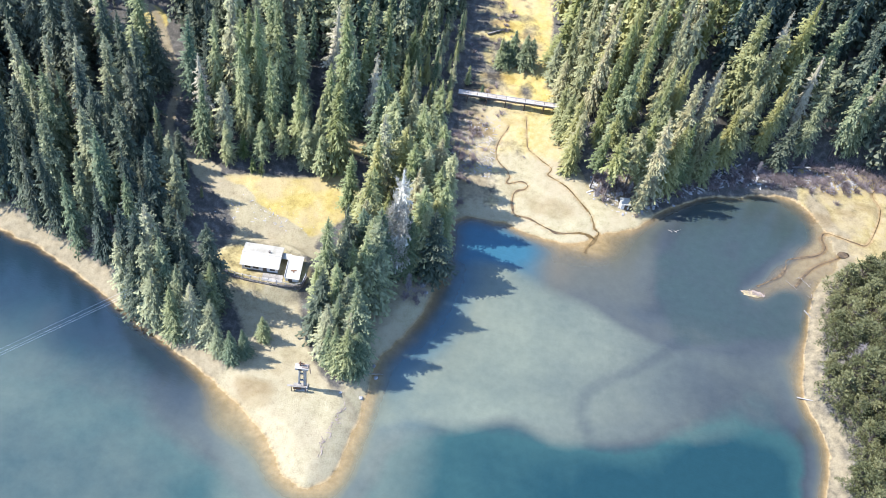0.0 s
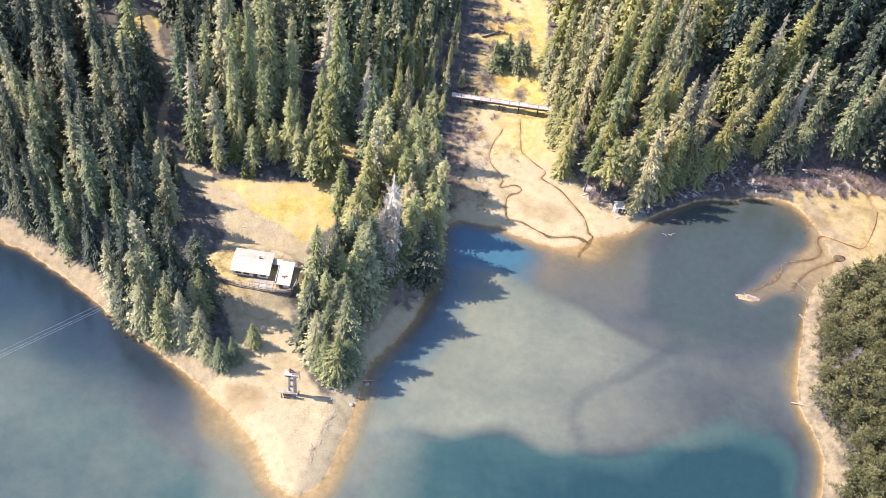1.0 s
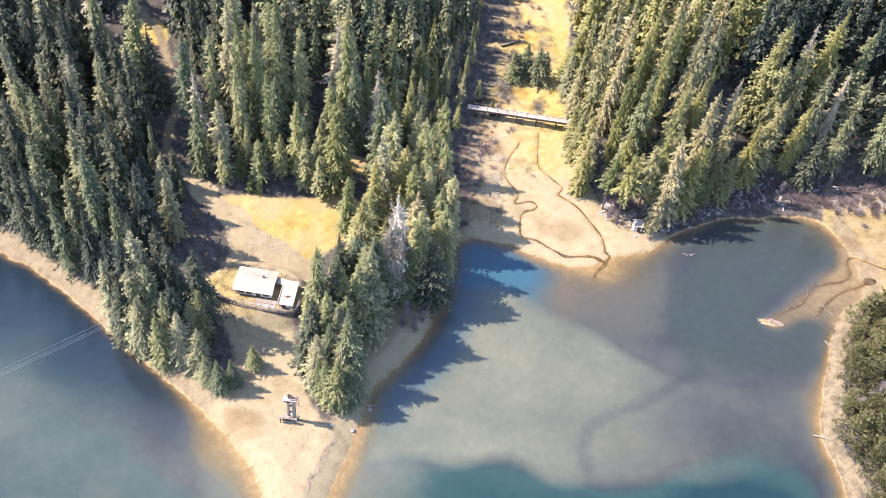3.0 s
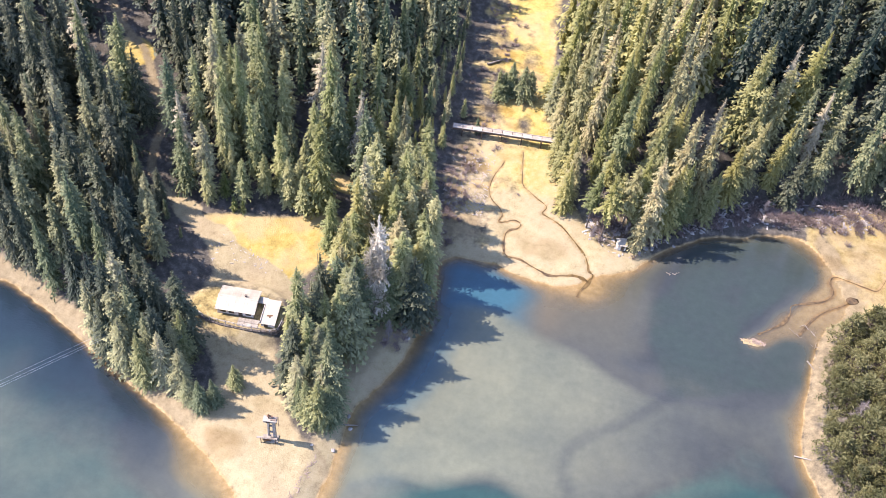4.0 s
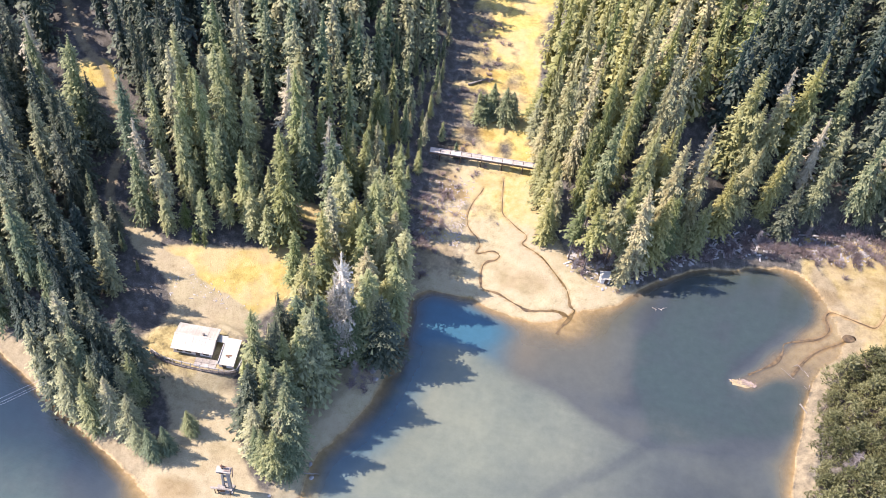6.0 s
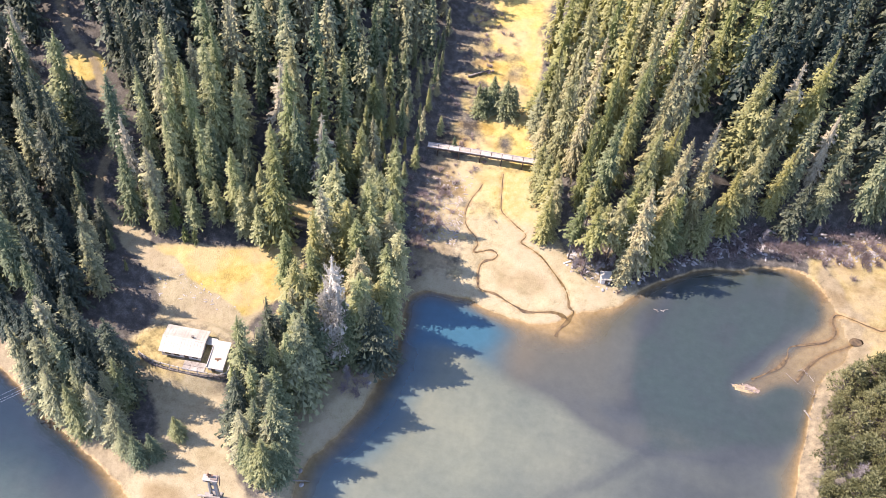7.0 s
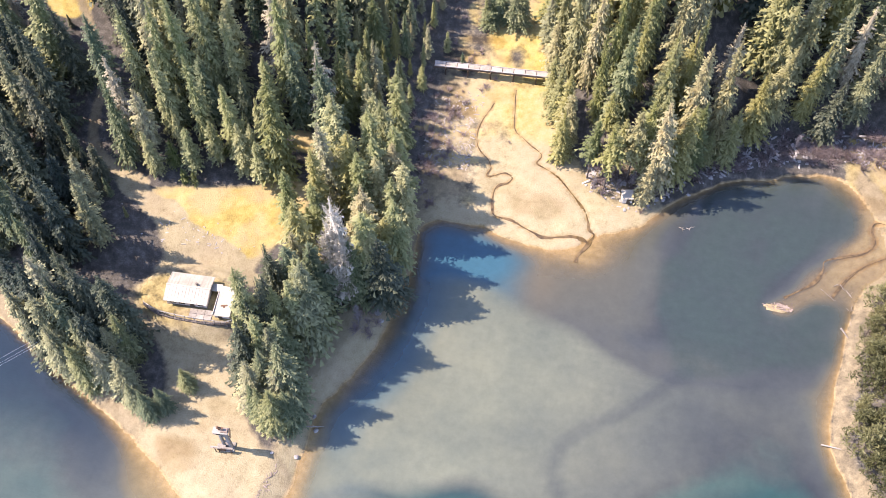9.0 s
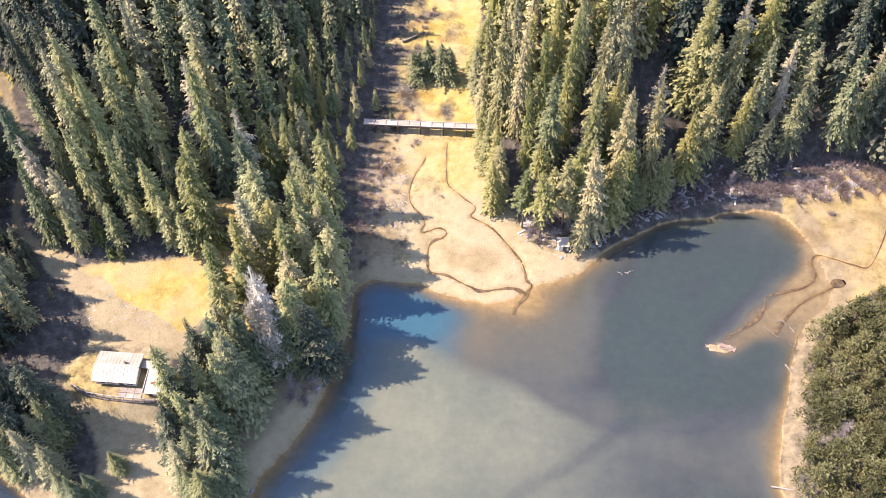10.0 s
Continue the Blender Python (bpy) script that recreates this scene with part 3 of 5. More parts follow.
float_layer(ground_mesh, "pale", step(-2, 3, low_d) * step(-2, 6, GX) * (1 - step(88, 95, GX)) * (GD > 0) + 0.75 * np.maximum(step(-1, 3, open_d), step(5, 3, track_d) * (GX > -70)) * step(142, 136, GY) + 1.0 * step(12, 8, GD) * step(-18, -12, GX) * step(6, 3, GX) * step(134, 126, GY) * (open_d < 0) * (GD > 0) + 0.6 * on_bar)
ground = tagged(new("ground", ground_mesh), "sandy lakeshore, yellow winter meadow and forest floor", "ground", kind="structure")

wx, wy = graded(-135, 135, 1.5, -520, 260), graded(40, 200, 1.5, -420, 260)
WX, WY = (a.ravel() for a in np.meshgrid(wx, wy))
WZ, WD, _ = terrain(WX, WY)
faces = grid_faces(len(wx), len(wy))
faces = faces[(WD[faces].min(1) < 2.0)]
used, back_to = np.unique(faces, return_inverse=True)
water_mesh = mesh_of("water", np.stack([WX[used], WY[used], np.zeros(len(used))], 1), back_to.reshape(-1, 4), M_WATER, True)
float_layer(water_mesh, "depth", np.maximum(-WZ[used], 0))
ux, uy, ud = WX[used], WY[used], WD[used]
PLUME_LINE = spline(PLUME, 3, True)
plume_d = line_distance(ux, uy, PLUME_LINE, True) * np.where(within(ux, uy, PLUME_LINE), 1, -1) + 1.2 * wobble(ux, uy, 9, 7.0)
silt = step(-2.2, 2.8, plume_d + 1.5 * step(100, 92, uy)) * (1.0 - 0.8 * step(18, 78, ux + 0.45 * (105 - uy))) * (1 - 0.36 * step(2.2, 0.6, line_distance(ux, uy, CHANNEL)))
silt = np.maximum(silt, (0.62 * step(30, 6, -ud) * step(112, 92, uy) * step(26, 4, ux) * step(-50, -30, ux)))
# less silt by the wooded shore, so the painted blue shade shows
silt = silt * (1 - 0.65 * step(13, 5, -ud) * step(-14, -9, ux) * step(20, 12, ux) * step(84, 94, uy))
west_silt = step(-26, -46, ux + 3 * wobble(ux, uy, 10, 2.0)) * step(91, 71, uy + 0.25 * (ux + 60) + 3 * wobble(ux, uy, 9, 4.0)) * step(20, 44, uy - 0.2 * (ux + 60) + 3 * wobble(ux, uy, 12, 1.0))
silt = np.maximum(silt, 0.43 * west_silt)
float_layer(water_mesh, "silt", silt)
for name, ring, blur in (("pool", POOL, 1.6), ("shelf", BROWN_SHELF, 3.5)):
    ring = spline(ring, 3, True)
    inside = line_distance(ux, uy, ring, True) * np.where(within(ux, uy, ring), 1, -1) + 0.8 * wobble(ux, uy, 7, 3.0)
    float_layer(water_mesh, name, step(-blur, blur, inside))
# mask of the shade blue painted along the wooded shore
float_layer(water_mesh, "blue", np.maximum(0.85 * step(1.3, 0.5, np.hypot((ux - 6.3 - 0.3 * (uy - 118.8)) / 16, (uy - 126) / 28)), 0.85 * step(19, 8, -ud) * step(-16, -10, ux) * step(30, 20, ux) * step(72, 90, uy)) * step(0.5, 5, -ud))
float_layer(water_mesh, "grey", np.clip(0.9 * step(-34, -52, ux) * step(56, 76, uy) * (1 - 0.8 * west_silt), 0, 1))
float_layer(water_mesh, "gold", np.maximum.reduce([step(4, -6, ux) * step(-60, -40, ux) * step(104, 92, uy), 0.32 * step(80, 88, ux) * step(146, 136, uy), 0.35 * step(52, 44, ux) * step(6, 14, ux), 0.9 * step(1.3, 0.5, np.hypot((ux - 38.5) / 5, (uy - 143.5) / 4))]))
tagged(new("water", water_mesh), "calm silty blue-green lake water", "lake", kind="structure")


def height(x, y):
    return float(terrain(np.array([x]), np.array([y]))[0][0])


def stream_ribbon(line, wide):
    """Brown stream water lying in its bed."""
    d = np.gradient(line, axis=0)
    d /= np.linalg.norm(d, axis=1)[:, None] + 1e-9
    side = np.stack([-d[:, 1], d[:, 0]], 1)
    w = (0.75 + 0.45 * np.sin(np.arange(len(line)) * 0.43 + 1.0))[:, None] * wide * (0.3 + 0.7 * np.clip(np.linspace(0, 1.8, len(line)), 0, 1))[:, None] * (0.85 + 0.15 * np.sin(np.arange(len(line)) * 0.7) + 1.3 * np.linspace(0, 1, len(line)) ** 6)[:, None]
    left, right = line + side * w, line - side * w
    z = terrain(line[:, 0], line[:, 1])[0]
    z = np.maximum(np.convolve(np.pad(z, 3, "edge"), np.ones(7) / 7, "valid") + 0.13, 0.02)
    rows = np.stack([np.column_stack([left, z]), np.column_stack([line, z]), np.column_stack([right, z])], 1).reshape(-1, 3)
    return mesh_of("stream", rows, grid_faces(3, len(line)), M_STREAM, True)


n = Nodes("stream_water")
M_STREAM = n.done(n.ramp(n.noise(n.place(), 0.8, 3), [(0.35, (0.06, 0.04, 0.018)), (0.65, (0.16, 0.105, 0.045))]), 0.15, 0.0, 0.5)
for line, wide in STREAMS:
    tagged(new("stream", stream_ribbon(line, wide * (0.66 if line[0][0] < 60 else 0.33))), "narrow brown stream winding over the flats", "stream", kind="structure")
seep = spline([(103.7, 156.7), (104.7, 158), (106.2, 157.9), (106.8, 156.7), (105.8, 155.9), (104.5, 155.9)], 4, True)
lift = max(height(x, y) for x, y in seep) + 0.03
rim = np.column_stack([seep, np.full(len(seep), lift)])
hub = len(rim)
fan = np.array([(k, (k + 1) % hub, hub) for k in range(hub)])
tagged(new("stream_pool", mesh_of("stream_pool", np.vstack([rim, [(107.8, 157.8, lift)]]), fan, M_STREAM)), "small dark pool at the head of a stream", "pool", kind="structure")
# ---- trees ----
def tubes(paths, sides=5):
    """Tapered tubes: each path is rows of x, y, z, radius. Gives vertices and quads."""
    verts, faces = [], []
    ring = np.linspace(0, 2 * math.pi, sides, endpoint=False)
    for path in paths:
        path = np.array(path, float)
        ahead = np.gradient(path[:, :3], axis=0)
        start = len(verts)
        for (x, y, z, r), a in zip(path, ahead):
            a = Vector(a).normalized()
            u = a.cross(Vector((0.31, 0.95, 0.05))).normalized()
            v = a.cross(u)
            for t in ring:
                verts.append((Vector((x, y, z)) + (u * math.cos(t) + v * math.sin(t)) * r)[:])
        for i in range(len(path) - 1):
            for k in range(sides):
                a, b = start + i * sides + k, start + i * sides + (k + 1) % sides
                faces.append((a, b, b + sides, a + sides))
    return np.array(verts), np.array(faces)


def spruce_sprays(rng, tall, wide, bare=0.12, gap=0.6, per=6, droop=0.45, loss=0.1, shape=0.8, twigs=5, feather=1.0):
    """The crown of a spruce: uneven whorls of drooping boughs, each a row of hanging twigs on both sides of its spine.
    Gives vertices, triangles, and how near to a tip each vertex lies."""
    verts, tris, tips = [], [], []
    z = tall * bare
    lopsided, ragged = rng.uniform(0, 6.28), rng.uniform(0, 6.28, 5)
    while z < tall * 0.985:
        up = (z - tall * bare) / (tall * (1 - bare))
        reach = wide * (1 - up) ** shape * (0.5 + 0.5 * min(1, up * 4 + 0.3)) + 0.15
        reach *= 1 + 0.2 * math.sin(up * 19 + ragged[0]) + 0.13 * math.sin(up * 41 + ragged[1])
        count = max(4, int(per * (0.6 + 0.5 * (1 - up))))
        start = rng.uniform(0, 6.28)
        for k in range(count):
            if rng.random() < loss:
                continue
            turn = start + 2 * math.pi * k / count + rng.normal(0, 0.3)
            length = reach * rng.uniform(0.45, 1.3) * (1 + 0.22 * math.cos(turn - lopsided))
            out, side = np.array([math.cos(turn), math.sin(turn), 0]), np.array([-math.sin(turn), math.cos(turn), 0])
            rise, hang = 0.3 + 0.6 * up, droop * (1 - 0.7 * up) * rng.uniform(0.6, 1.6)
            s = np.linspace(0.05, 1.0, twigs + 1)
            bend = rng.normal(0, 0.12)
            spine = np.array([0, 0, z + rng.normal(0, 0.14)]) + out * (length * s)[:, None] + side * (bend * length * s**2)[:, None]
            spine[:, 2] += length * (rise * s * 0.35 - hang * s * s)
            first = len(verts)
            verts.extend(spine)
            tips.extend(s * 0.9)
            half = min(length * rng.uniform(0.2, 0.32), 0.75) * feather
            for j in range(twigs):
                grow = (0.55, 1.0, 1.0, 0.8, 0.5, 0.4)[min(j, 5)]
                for sign in (-1, 1):
                    if rng.random() < 0.12:
                        continue
                    tip = spine[j] * 0.45 + spine[j + 1] * 0.55 + side * sign * half * grow * rng.uniform(0.6, 1.35)
                    tip = tip + out * length * rng.uniform(0.02, 0.16) + np.array([0, 0, -half * grow * rng.uniform(0.2, 1.3)])
                    verts.append(tip)
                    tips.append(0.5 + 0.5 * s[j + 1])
                    a, b = first + j, first + j + 1
                    tris.append((a, b, len(verts) - 1) if sign > 0 else (b, a, len(verts) - 1))
        z += gap * (0.7 + 0.6 * rng.random()) * (0.55 + 0.65 * (1 - up))
    # inner shade of the crown: an added light-blocking cone, tip 0 keeps it dark
    sides, rings = 7, 9
    first = len(verts)
    for i in range(rings):
        up = i / (rings - 1)
        r = 0.42 * wide * (1 - up) ** shape * (0.5 + 0.5 * min(1, up * 4 + 0.3)) + 0.05
        for k in range(sides):
            turn, far = 6.283 * k / sides + 0.4 * i, r * rng.uniform(0.7, 1.3)
            verts.append(np.array([math.cos(turn) * far, math.sin(turn) * far, tall * (bare + (0.96 - bare) * up) - 0.35 * far]))
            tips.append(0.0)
    for i in range(rings - 1):
        for k in range(sides):
            a, b = first + i * sides + k, first + i * sides + (k + 1) % sides
            tris.extend([(a, b, b + sides), (a, b + sides, a + sides)])
    first = len(verts)
    verts.extend([np.array([0.12, 0, tall * 0.955]), np.array([-0.08, 0.1, tall * 0.955]), np.array([-0.06, -0.1, tall * 0.955]), np.array([0, 0, tall])])
    tips.extend([0.5, 0.5, 0.5, 1])
    tris.extend([(first, first + 1, first + 3), (first + 1, first + 2, first + 3), (first + 2, first, first + 3)])
    return np.array(verts), np.array(tris), np.clip(np.array(tips), 0, 1)


def trunk_tubes(rng, tall, thick, stubs=10, low=0.06, high=0.3):
    lean = rng.normal(0, 0.008, 2)
    rows = [(lean[0] * z + 0.05 * math.sin(z * 0.4), lean[1] * z, z, thick * (1 - 0.92 * z / tall) + (0.12 * thick if z < 0.3 else 0))
            for z in np.linspace(-0.6, tall * 0.97, 9)]
    paths = [rows]
    for _ in range(stubs):
        z, turn, far = tall * rng.uniform(low, high), rng.uniform(0, 6.28), rng.uniform(0.5, 1.7)
        paths.append([(0, 0, z, 0.045), (math.cos(turn) * far, math.sin(turn) * far, z - 0.15 * far, 0.015)])
    return tubes(paths)


def pine_puffs(rng, tall, wide, clumps=46):
    """A broad pine crown: tufted clumps of needles along rising limbs. Gives the foliage and the limbs."""
    verts, tris, tips, paths = [], [], [], []
    for c in range(clumps):
        up = rng.uniform(0.12, 1.0) ** 0.8
        turn, far = rng.uniform(0, 6.28), wide * (1 - 0.75 * up**1.6) * rng.uniform(0.35, 1.05)
        mid = np.array([math.cos(turn) * far, math.sin(turn) * far, tall * up])
        paths.append([(0, 0, tall * up * 0.8, 0.06), (mid[0] * 0.6, mid[1] * 0.6, tall * up * 0.92, 0.04), (*mid, 0.015)])
        size = rng.uniform(0.5, 1.0) * wide * 0.36
        for _ in range(26):
            way = rng.normal(0, 1, 3)
            way[2] = abs(way[2]) * 0.7 - 0.1
            way /= np.linalg.norm(way)
            across = np.cross(way, rng.normal(0, 1, 3))
            across /= np.linalg.norm(across) + 1e-9
            root = mid + rng.normal(0, 0.3, 3) * size
            long, half = size * rng.uniform(0.5, 1.0), size * rng.uniform(0.07, 0.16)
            first = len(verts)
            verts.extend([root, root + way * long * 0.55 + across * half, root + way * long, root + way * long * 0.55 - across * half])
            tips.extend([0.1, 0.5, 1.0, 0.5])
            tris.extend([(first, first + 1, first + 2), (first, first + 2, first + 3)])
    return np.array(verts), np.array(tris), np.array(tips), paths


def twig_paths(rng, tall, wide, limbs=24, fork=5, low=0.15):
    """Bare limbs and twigs of a leafless tree or shrub."""
    paths = []
    for _ in range(limbs):
        z, turn = tall * rng.uniform(low, 0.85), rng.uniform(0, 6.28)
        far = wide * (1 - 0.6 * z / tall) * rng.uniform(0.5, 1.1)
        end = np.array([math.cos(turn) * far, math.sin(turn) * far, min(z + far * rng.uniform(0.5, 1.1), tall)])
        root = np.array([0, 0, z])
        paths.append([(*root, 0.06), (*(root * 0.5 + end * 0.5 + rng.normal(0, 0.1, 3)), 0.04), (*end, 0.015)])
        for _ in range(fork):
            a = root + (end - root) * rng.uniform(0.35, 1.0)
            b = a + rng.normal(0, 0.2, 3) * far + np.array([0, 0, 0.2 * far])
            paths.append([(*a, 0.022), (*b, 0.008)])
    return paths


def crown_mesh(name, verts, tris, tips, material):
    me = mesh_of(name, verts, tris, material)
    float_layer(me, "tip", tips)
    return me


def tree_thing(kind, label, category, group, crown, trunk):
    root = tagged(new(kind), label, category, group)
    root.empty_display_size = 0.5
    for name, me in (("trunk", trunk), ("crown", crown)):
        if me is not None:
            new(name, me).parent = root
    return root


rng = np.random.default_rng(7)
SPRUCES, OLIVES, PALE, DIMMED, FAR_SPRUCES = [], [], [], [], []
for k, (tall, wide, bare, gap, per, droop, loss, shape) in enumerate([
        (28, 4.1, 0.05, 0.46, 14, 0.5, 0.08, 0.8), (29, 3.5, 0.09, 0.46, 13, 0.65, 0.1, 0.75), (27, 4.4, 0.04, 0.46, 14, 0.45, 0.1, 0.9),
        (30, 3.8, 0.12, 0.48, 13, 0.6, 0.15, 0.7), (26, 4.2, 0.03, 0.45, 14, 0.45, 0.06, 0.95), (30, 3.3, 0.2, 0.5, 13, 0.65, 0.18, 0.62),
        (29, 3.7, 0.07, 0.48, 13, 0.6, 0.16, 0.7), (27, 4.2, 0.06, 0.5, 14, 0.55, 0.16, 0.8)]):
    v, f, t = spruce_sprays(rng, tall, wide, bare, gap, per, droop, loss, shape)
    crown = crown_mesh("spruce_crown", v, f, t, M_SPRUCE)
    tv, tf = trunk_tubes(rng, tall, 0.3)
    SPRUCES.append((tall, tree_thing("spruce_tree", "tall dark green spruce with drooping boughs", "tree", "spruces of the lakeside forest",
                                     crown, mesh_of("spruce_trunk", tv, tf, M_BARK, True))))
    for pool, needles, label, some in ((OLIVES, M_OLIVE, "tall olive green spruce on the sunny slope", k % 2 == 0),
                                       (PALE, M_PALE, "tall pale green spruce with sunlit bough tips put in its colour", k in (1, 3, 6)),
                                       (DIMMED, M_DIM, "tall spruce with needles dimmed in colour, mostly in the western woods", k in (0, 2, 4, 7))):
        if some:
            other = crown.copy()
            other.materials[0] = needles
            pool.append((tall, tree_thing("spruce_tree", label, "tree", "spruces of the lakeside forest", other, mesh_of("spruce_trunk", tv, tf, M_BARK, True))))
    FAR_SPRUCES.append((tall, *spruce_sprays(rng, tall, wide * 0.84, bare, gap * 1.5, per - 4, droop, loss, shape, 3)))
SMALL = []
for tall, wide, shape in ((18, 3.1, 0.9), (17, 2.7, 0.8), (19, 3.3, 0.95)):
    v, f, t = spruce_sprays(rng, tall, wide, 0.03, 0.3, 17, 0.45, 0.08, shape, 6, 0.8)
    tv, tf = trunk_tubes(rng, tall, 0.22)
    SMALL.append((tall, tree_thing("spruce_tree", "dense green spruce on the open spit", "tree", "spruces of the lakeside forest",
                                   crown_mesh("spruce_crown", v, f, t, M_SPRUCE), mesh_of("spruce_trunk", tv, tf, M_BARK, True))))
STILTS = []
for k in range(2):
    v, f, t = spruce_sprays(rng, 25, 3.3, 0.4, 0.5, 10, 0.5, 0.12, 0.75)
    tv, tf = trunk_tubes(rng, 25, 0.24, 14, 0.1, 0.4)
    STILTS.append((25, tree_thing("spruce_tree", "tall spruce with a bare lower trunk over open ground", "tree", "spruces of the lakeside forest",
                                  crown_mesh("spruce_crown", v, f, t, M_OLIVE), mesh_of("spruce_trunk", tv, tf, M_BARK, True))))
YOUNG = []
for k in range(2):
    v, f, t = spruce_sprays(rng, 9, 1.9, 0.03, 0.3, 8, 0.3, 0.03, 0.9)
    tv, tf = trunk_tubes(rng, 9, 0.12, 3)
    YOUNG.append((9, tree_thing("young_spruce", "small bright green young spruce", "tree", "young spruces at the forest edge",
                                crown_mesh("young_crown", v, f, t, M_YOUNG), mesh_of("young_trunk", tv, tf, M_BARK, True))))
PINES, FAR_PINES = [], []
for k in range(4):
    v, f, t, limbs = pine_puffs(rng, 10, 3.0, 50)
    FAR_PINES.append((10, *pine_puffs(rng, 10, 3.2, 26)[:3]))
    tv, tf = trunk_tubes(rng, 10, 0.17, 4)
    lv, lf = tubes(limbs, 4)
    tv, tf = np.vstack([tv, lv]), np.vstack([tf, lf + len(tv)])
    PINES.append((10, tree_thing("pine_tree", "low spreading olive green pine above the beach", "tree", "pines along the beach",
                                 crown_mesh("pine_crown", v, f, t, M_PINE), mesh_of("pine_trunk", tv, tf, M_BARK, True))))
BARE, GREY, DEAD = [], [], []
for k in range(4):
    pool, wood = ((BARE, M_PALE_TWIG), (GREY, M_GREY_TWIG))[k % 2]
    tv, tf = trunk_tubes(rng, 16, 0.2, 0)
    cv, cf = tubes(twig_paths(rng, 16, 2.6, 150, 12), 3)
    if k % 2 == 0:
        sv, sf, _ = spruce_sprays(rng, 16, 2.3, 0.12, 0.4, 9, 0.5, 0.25, 0.8)
        halves = (sv[sf[:, 2]] + sv[sf[:, 0]]) / 2
        cf = np.vstack([cf, np.column_stack([sf, len(sv) + np.arange(len(sf))]) + len(cv)])
        cv = np.vstack([cv, sv, halves])
    pool.append((16, tree_thing("bare_tree", "pale leafless tree among the spruces" if k % 2 == 0 else "grey-brown leafless tree near the shore", "tree",
                                "leafless trees", mesh_of("bare_crown", cv, cf, wood), mesh_of("bare_trunk", tv, tf, wood, True))))
for k in range(2):
    v, f, t = spruce_sprays(rng, 26, 3.2, 0.12, 0.5, 8, 0.6, 0.3, 0.75)
    tv, tf = trunk_tubes(rng, 26, 0.28, 16, 0.05, 0.5)
    DEAD.append((26, tree_thing("dead_spruce", "dead grey spruce with bleached boughs", "tree", "dead spruces", crown_mesh("dead_crown", v, f, t, M_DEAD),
                                mesh_of("dead_trunk", tv, tf, M_PALE_TWIG, True))))
first_use = set()


# open ground that lies in the sun: x, y and the height of what is lit
SUNNY_YARD = [(-30.9, 98.5, 5), (-30.8, 89.5, 4), (-33, 104.6, 5), (-49.5, 109.6, 6), (-47.6, 112.2, 6), (-43.6, 108.1, 6), (-38.8, 108.1, 6), (-34.9, 107.5, 6), (-43.8, 114.5,
         8), (-38.9, 114.5, 8), (-45.6, 110.3, 9), (-40.8, 111.3, 9), (-36.9, 110.2, 9), (-34, 110.5, 7), (-31.9, 101.5, 5), (-29.9, 94.5, 4)]
SUNNY_FIELD = [(-63.6, 134.1, 9), (-57, 130.2, 8), (-47.5, 127.8, 8), (-39.4, 125.5, 8), (-33.3, 122.8, 7), (-40.1, 121, 7), (-49.1, 124, 7), (-57.2, 127.8, 8), (-52, 127, 8), (-44, 122.6, 7), (-36, 121, 7),
         (-16.8, 127.1, 5), (-15.8, 124.5, 5), (-19.5, 127.6, 5), (-20.5, 125.4, 5), (-17.5, 129, 5), (-54.9, 133.5, 9), (-48, 129.4, 8), (-45, 126.8, 8), (-41, 124.3, 7.5), (-46.2, 136.5, 9), (-51.9, 130.9, 9),
         (-48, 132.9, 9), (-44.1, 128.9, 8), (-43.2, 136, 9), (-38.2, 125.8, 8), (-36.3, 132.9, 9), (-31.4, 130.9, 8), (-30.6, 138, 9), (-27.6, 135, 8)]
SUNNY_TRACK = [(-29, 153.6, 11), (-26.5, 153.6, 11), (-25, 152, 11), (-91.8, 173.5, 17), (-89.3, 171.8, 16), (-86.5, 171, 15), (-84.5, 166, 15)]
SUNNY_DELTA = [(14, 163.4, 1), (12.1, 156.7, 1), (19.8, 158.6, 1), (16.9, 170.1, 1), (21.8, 150.9, 1), (17.8, 178.6, 1), (12, 189.9, 2), (16.7, 192.8, 1), (16.7, 202.2, 1), (10.9, 212.4,
         2), (15.7, 212.4, 2), (11.8, 222.7, 2), (14.7, 222.6, 2)]
SUNNY_VALLEY = [(float(np.interp(y, [163, 175, 188, 210, 213, 219, 222, 228, 232, 240], [3, 1, 1, 2, 9, 9, 0, 1, 8, 9])), y, float(np.interp(y, [163, 178, 188, 193, 203, 214, 234], [2.5, 4, 7.5, 6.5, 8, 8, 10])))
                for y in range(163, 243, 3)]
SUNNY = SUNNY_YARD + SUNNY_FIELD + SUNNY_TRACK + SUNNY_DELTA + SUNNY_VALLEY
SHADE = (-math.cos(radians(SUN_SIDE)), -math.sin(radians(SUN_SIDE)))


def sunny_height(x, y, tall):
    """Trees beside the open, sunlit ground are low enough to leave it in the sun."""
    base = height(x, y)
    for u, v, z in SUNNY:
        ahead, aside = (u - x) * SHADE[0] + (v - y) * SHADE[1], abs((v - y) * SHADE[0] - (u - x) * SHADE[1])
        if tall > 7 and 0.5 < ahead < 45 and aside < 2.4:
            tall = min(tall, max(ahead * math.tan(radians(SUN_HEIGHT)) + z - base + 1.0, 4.5))
    return tall


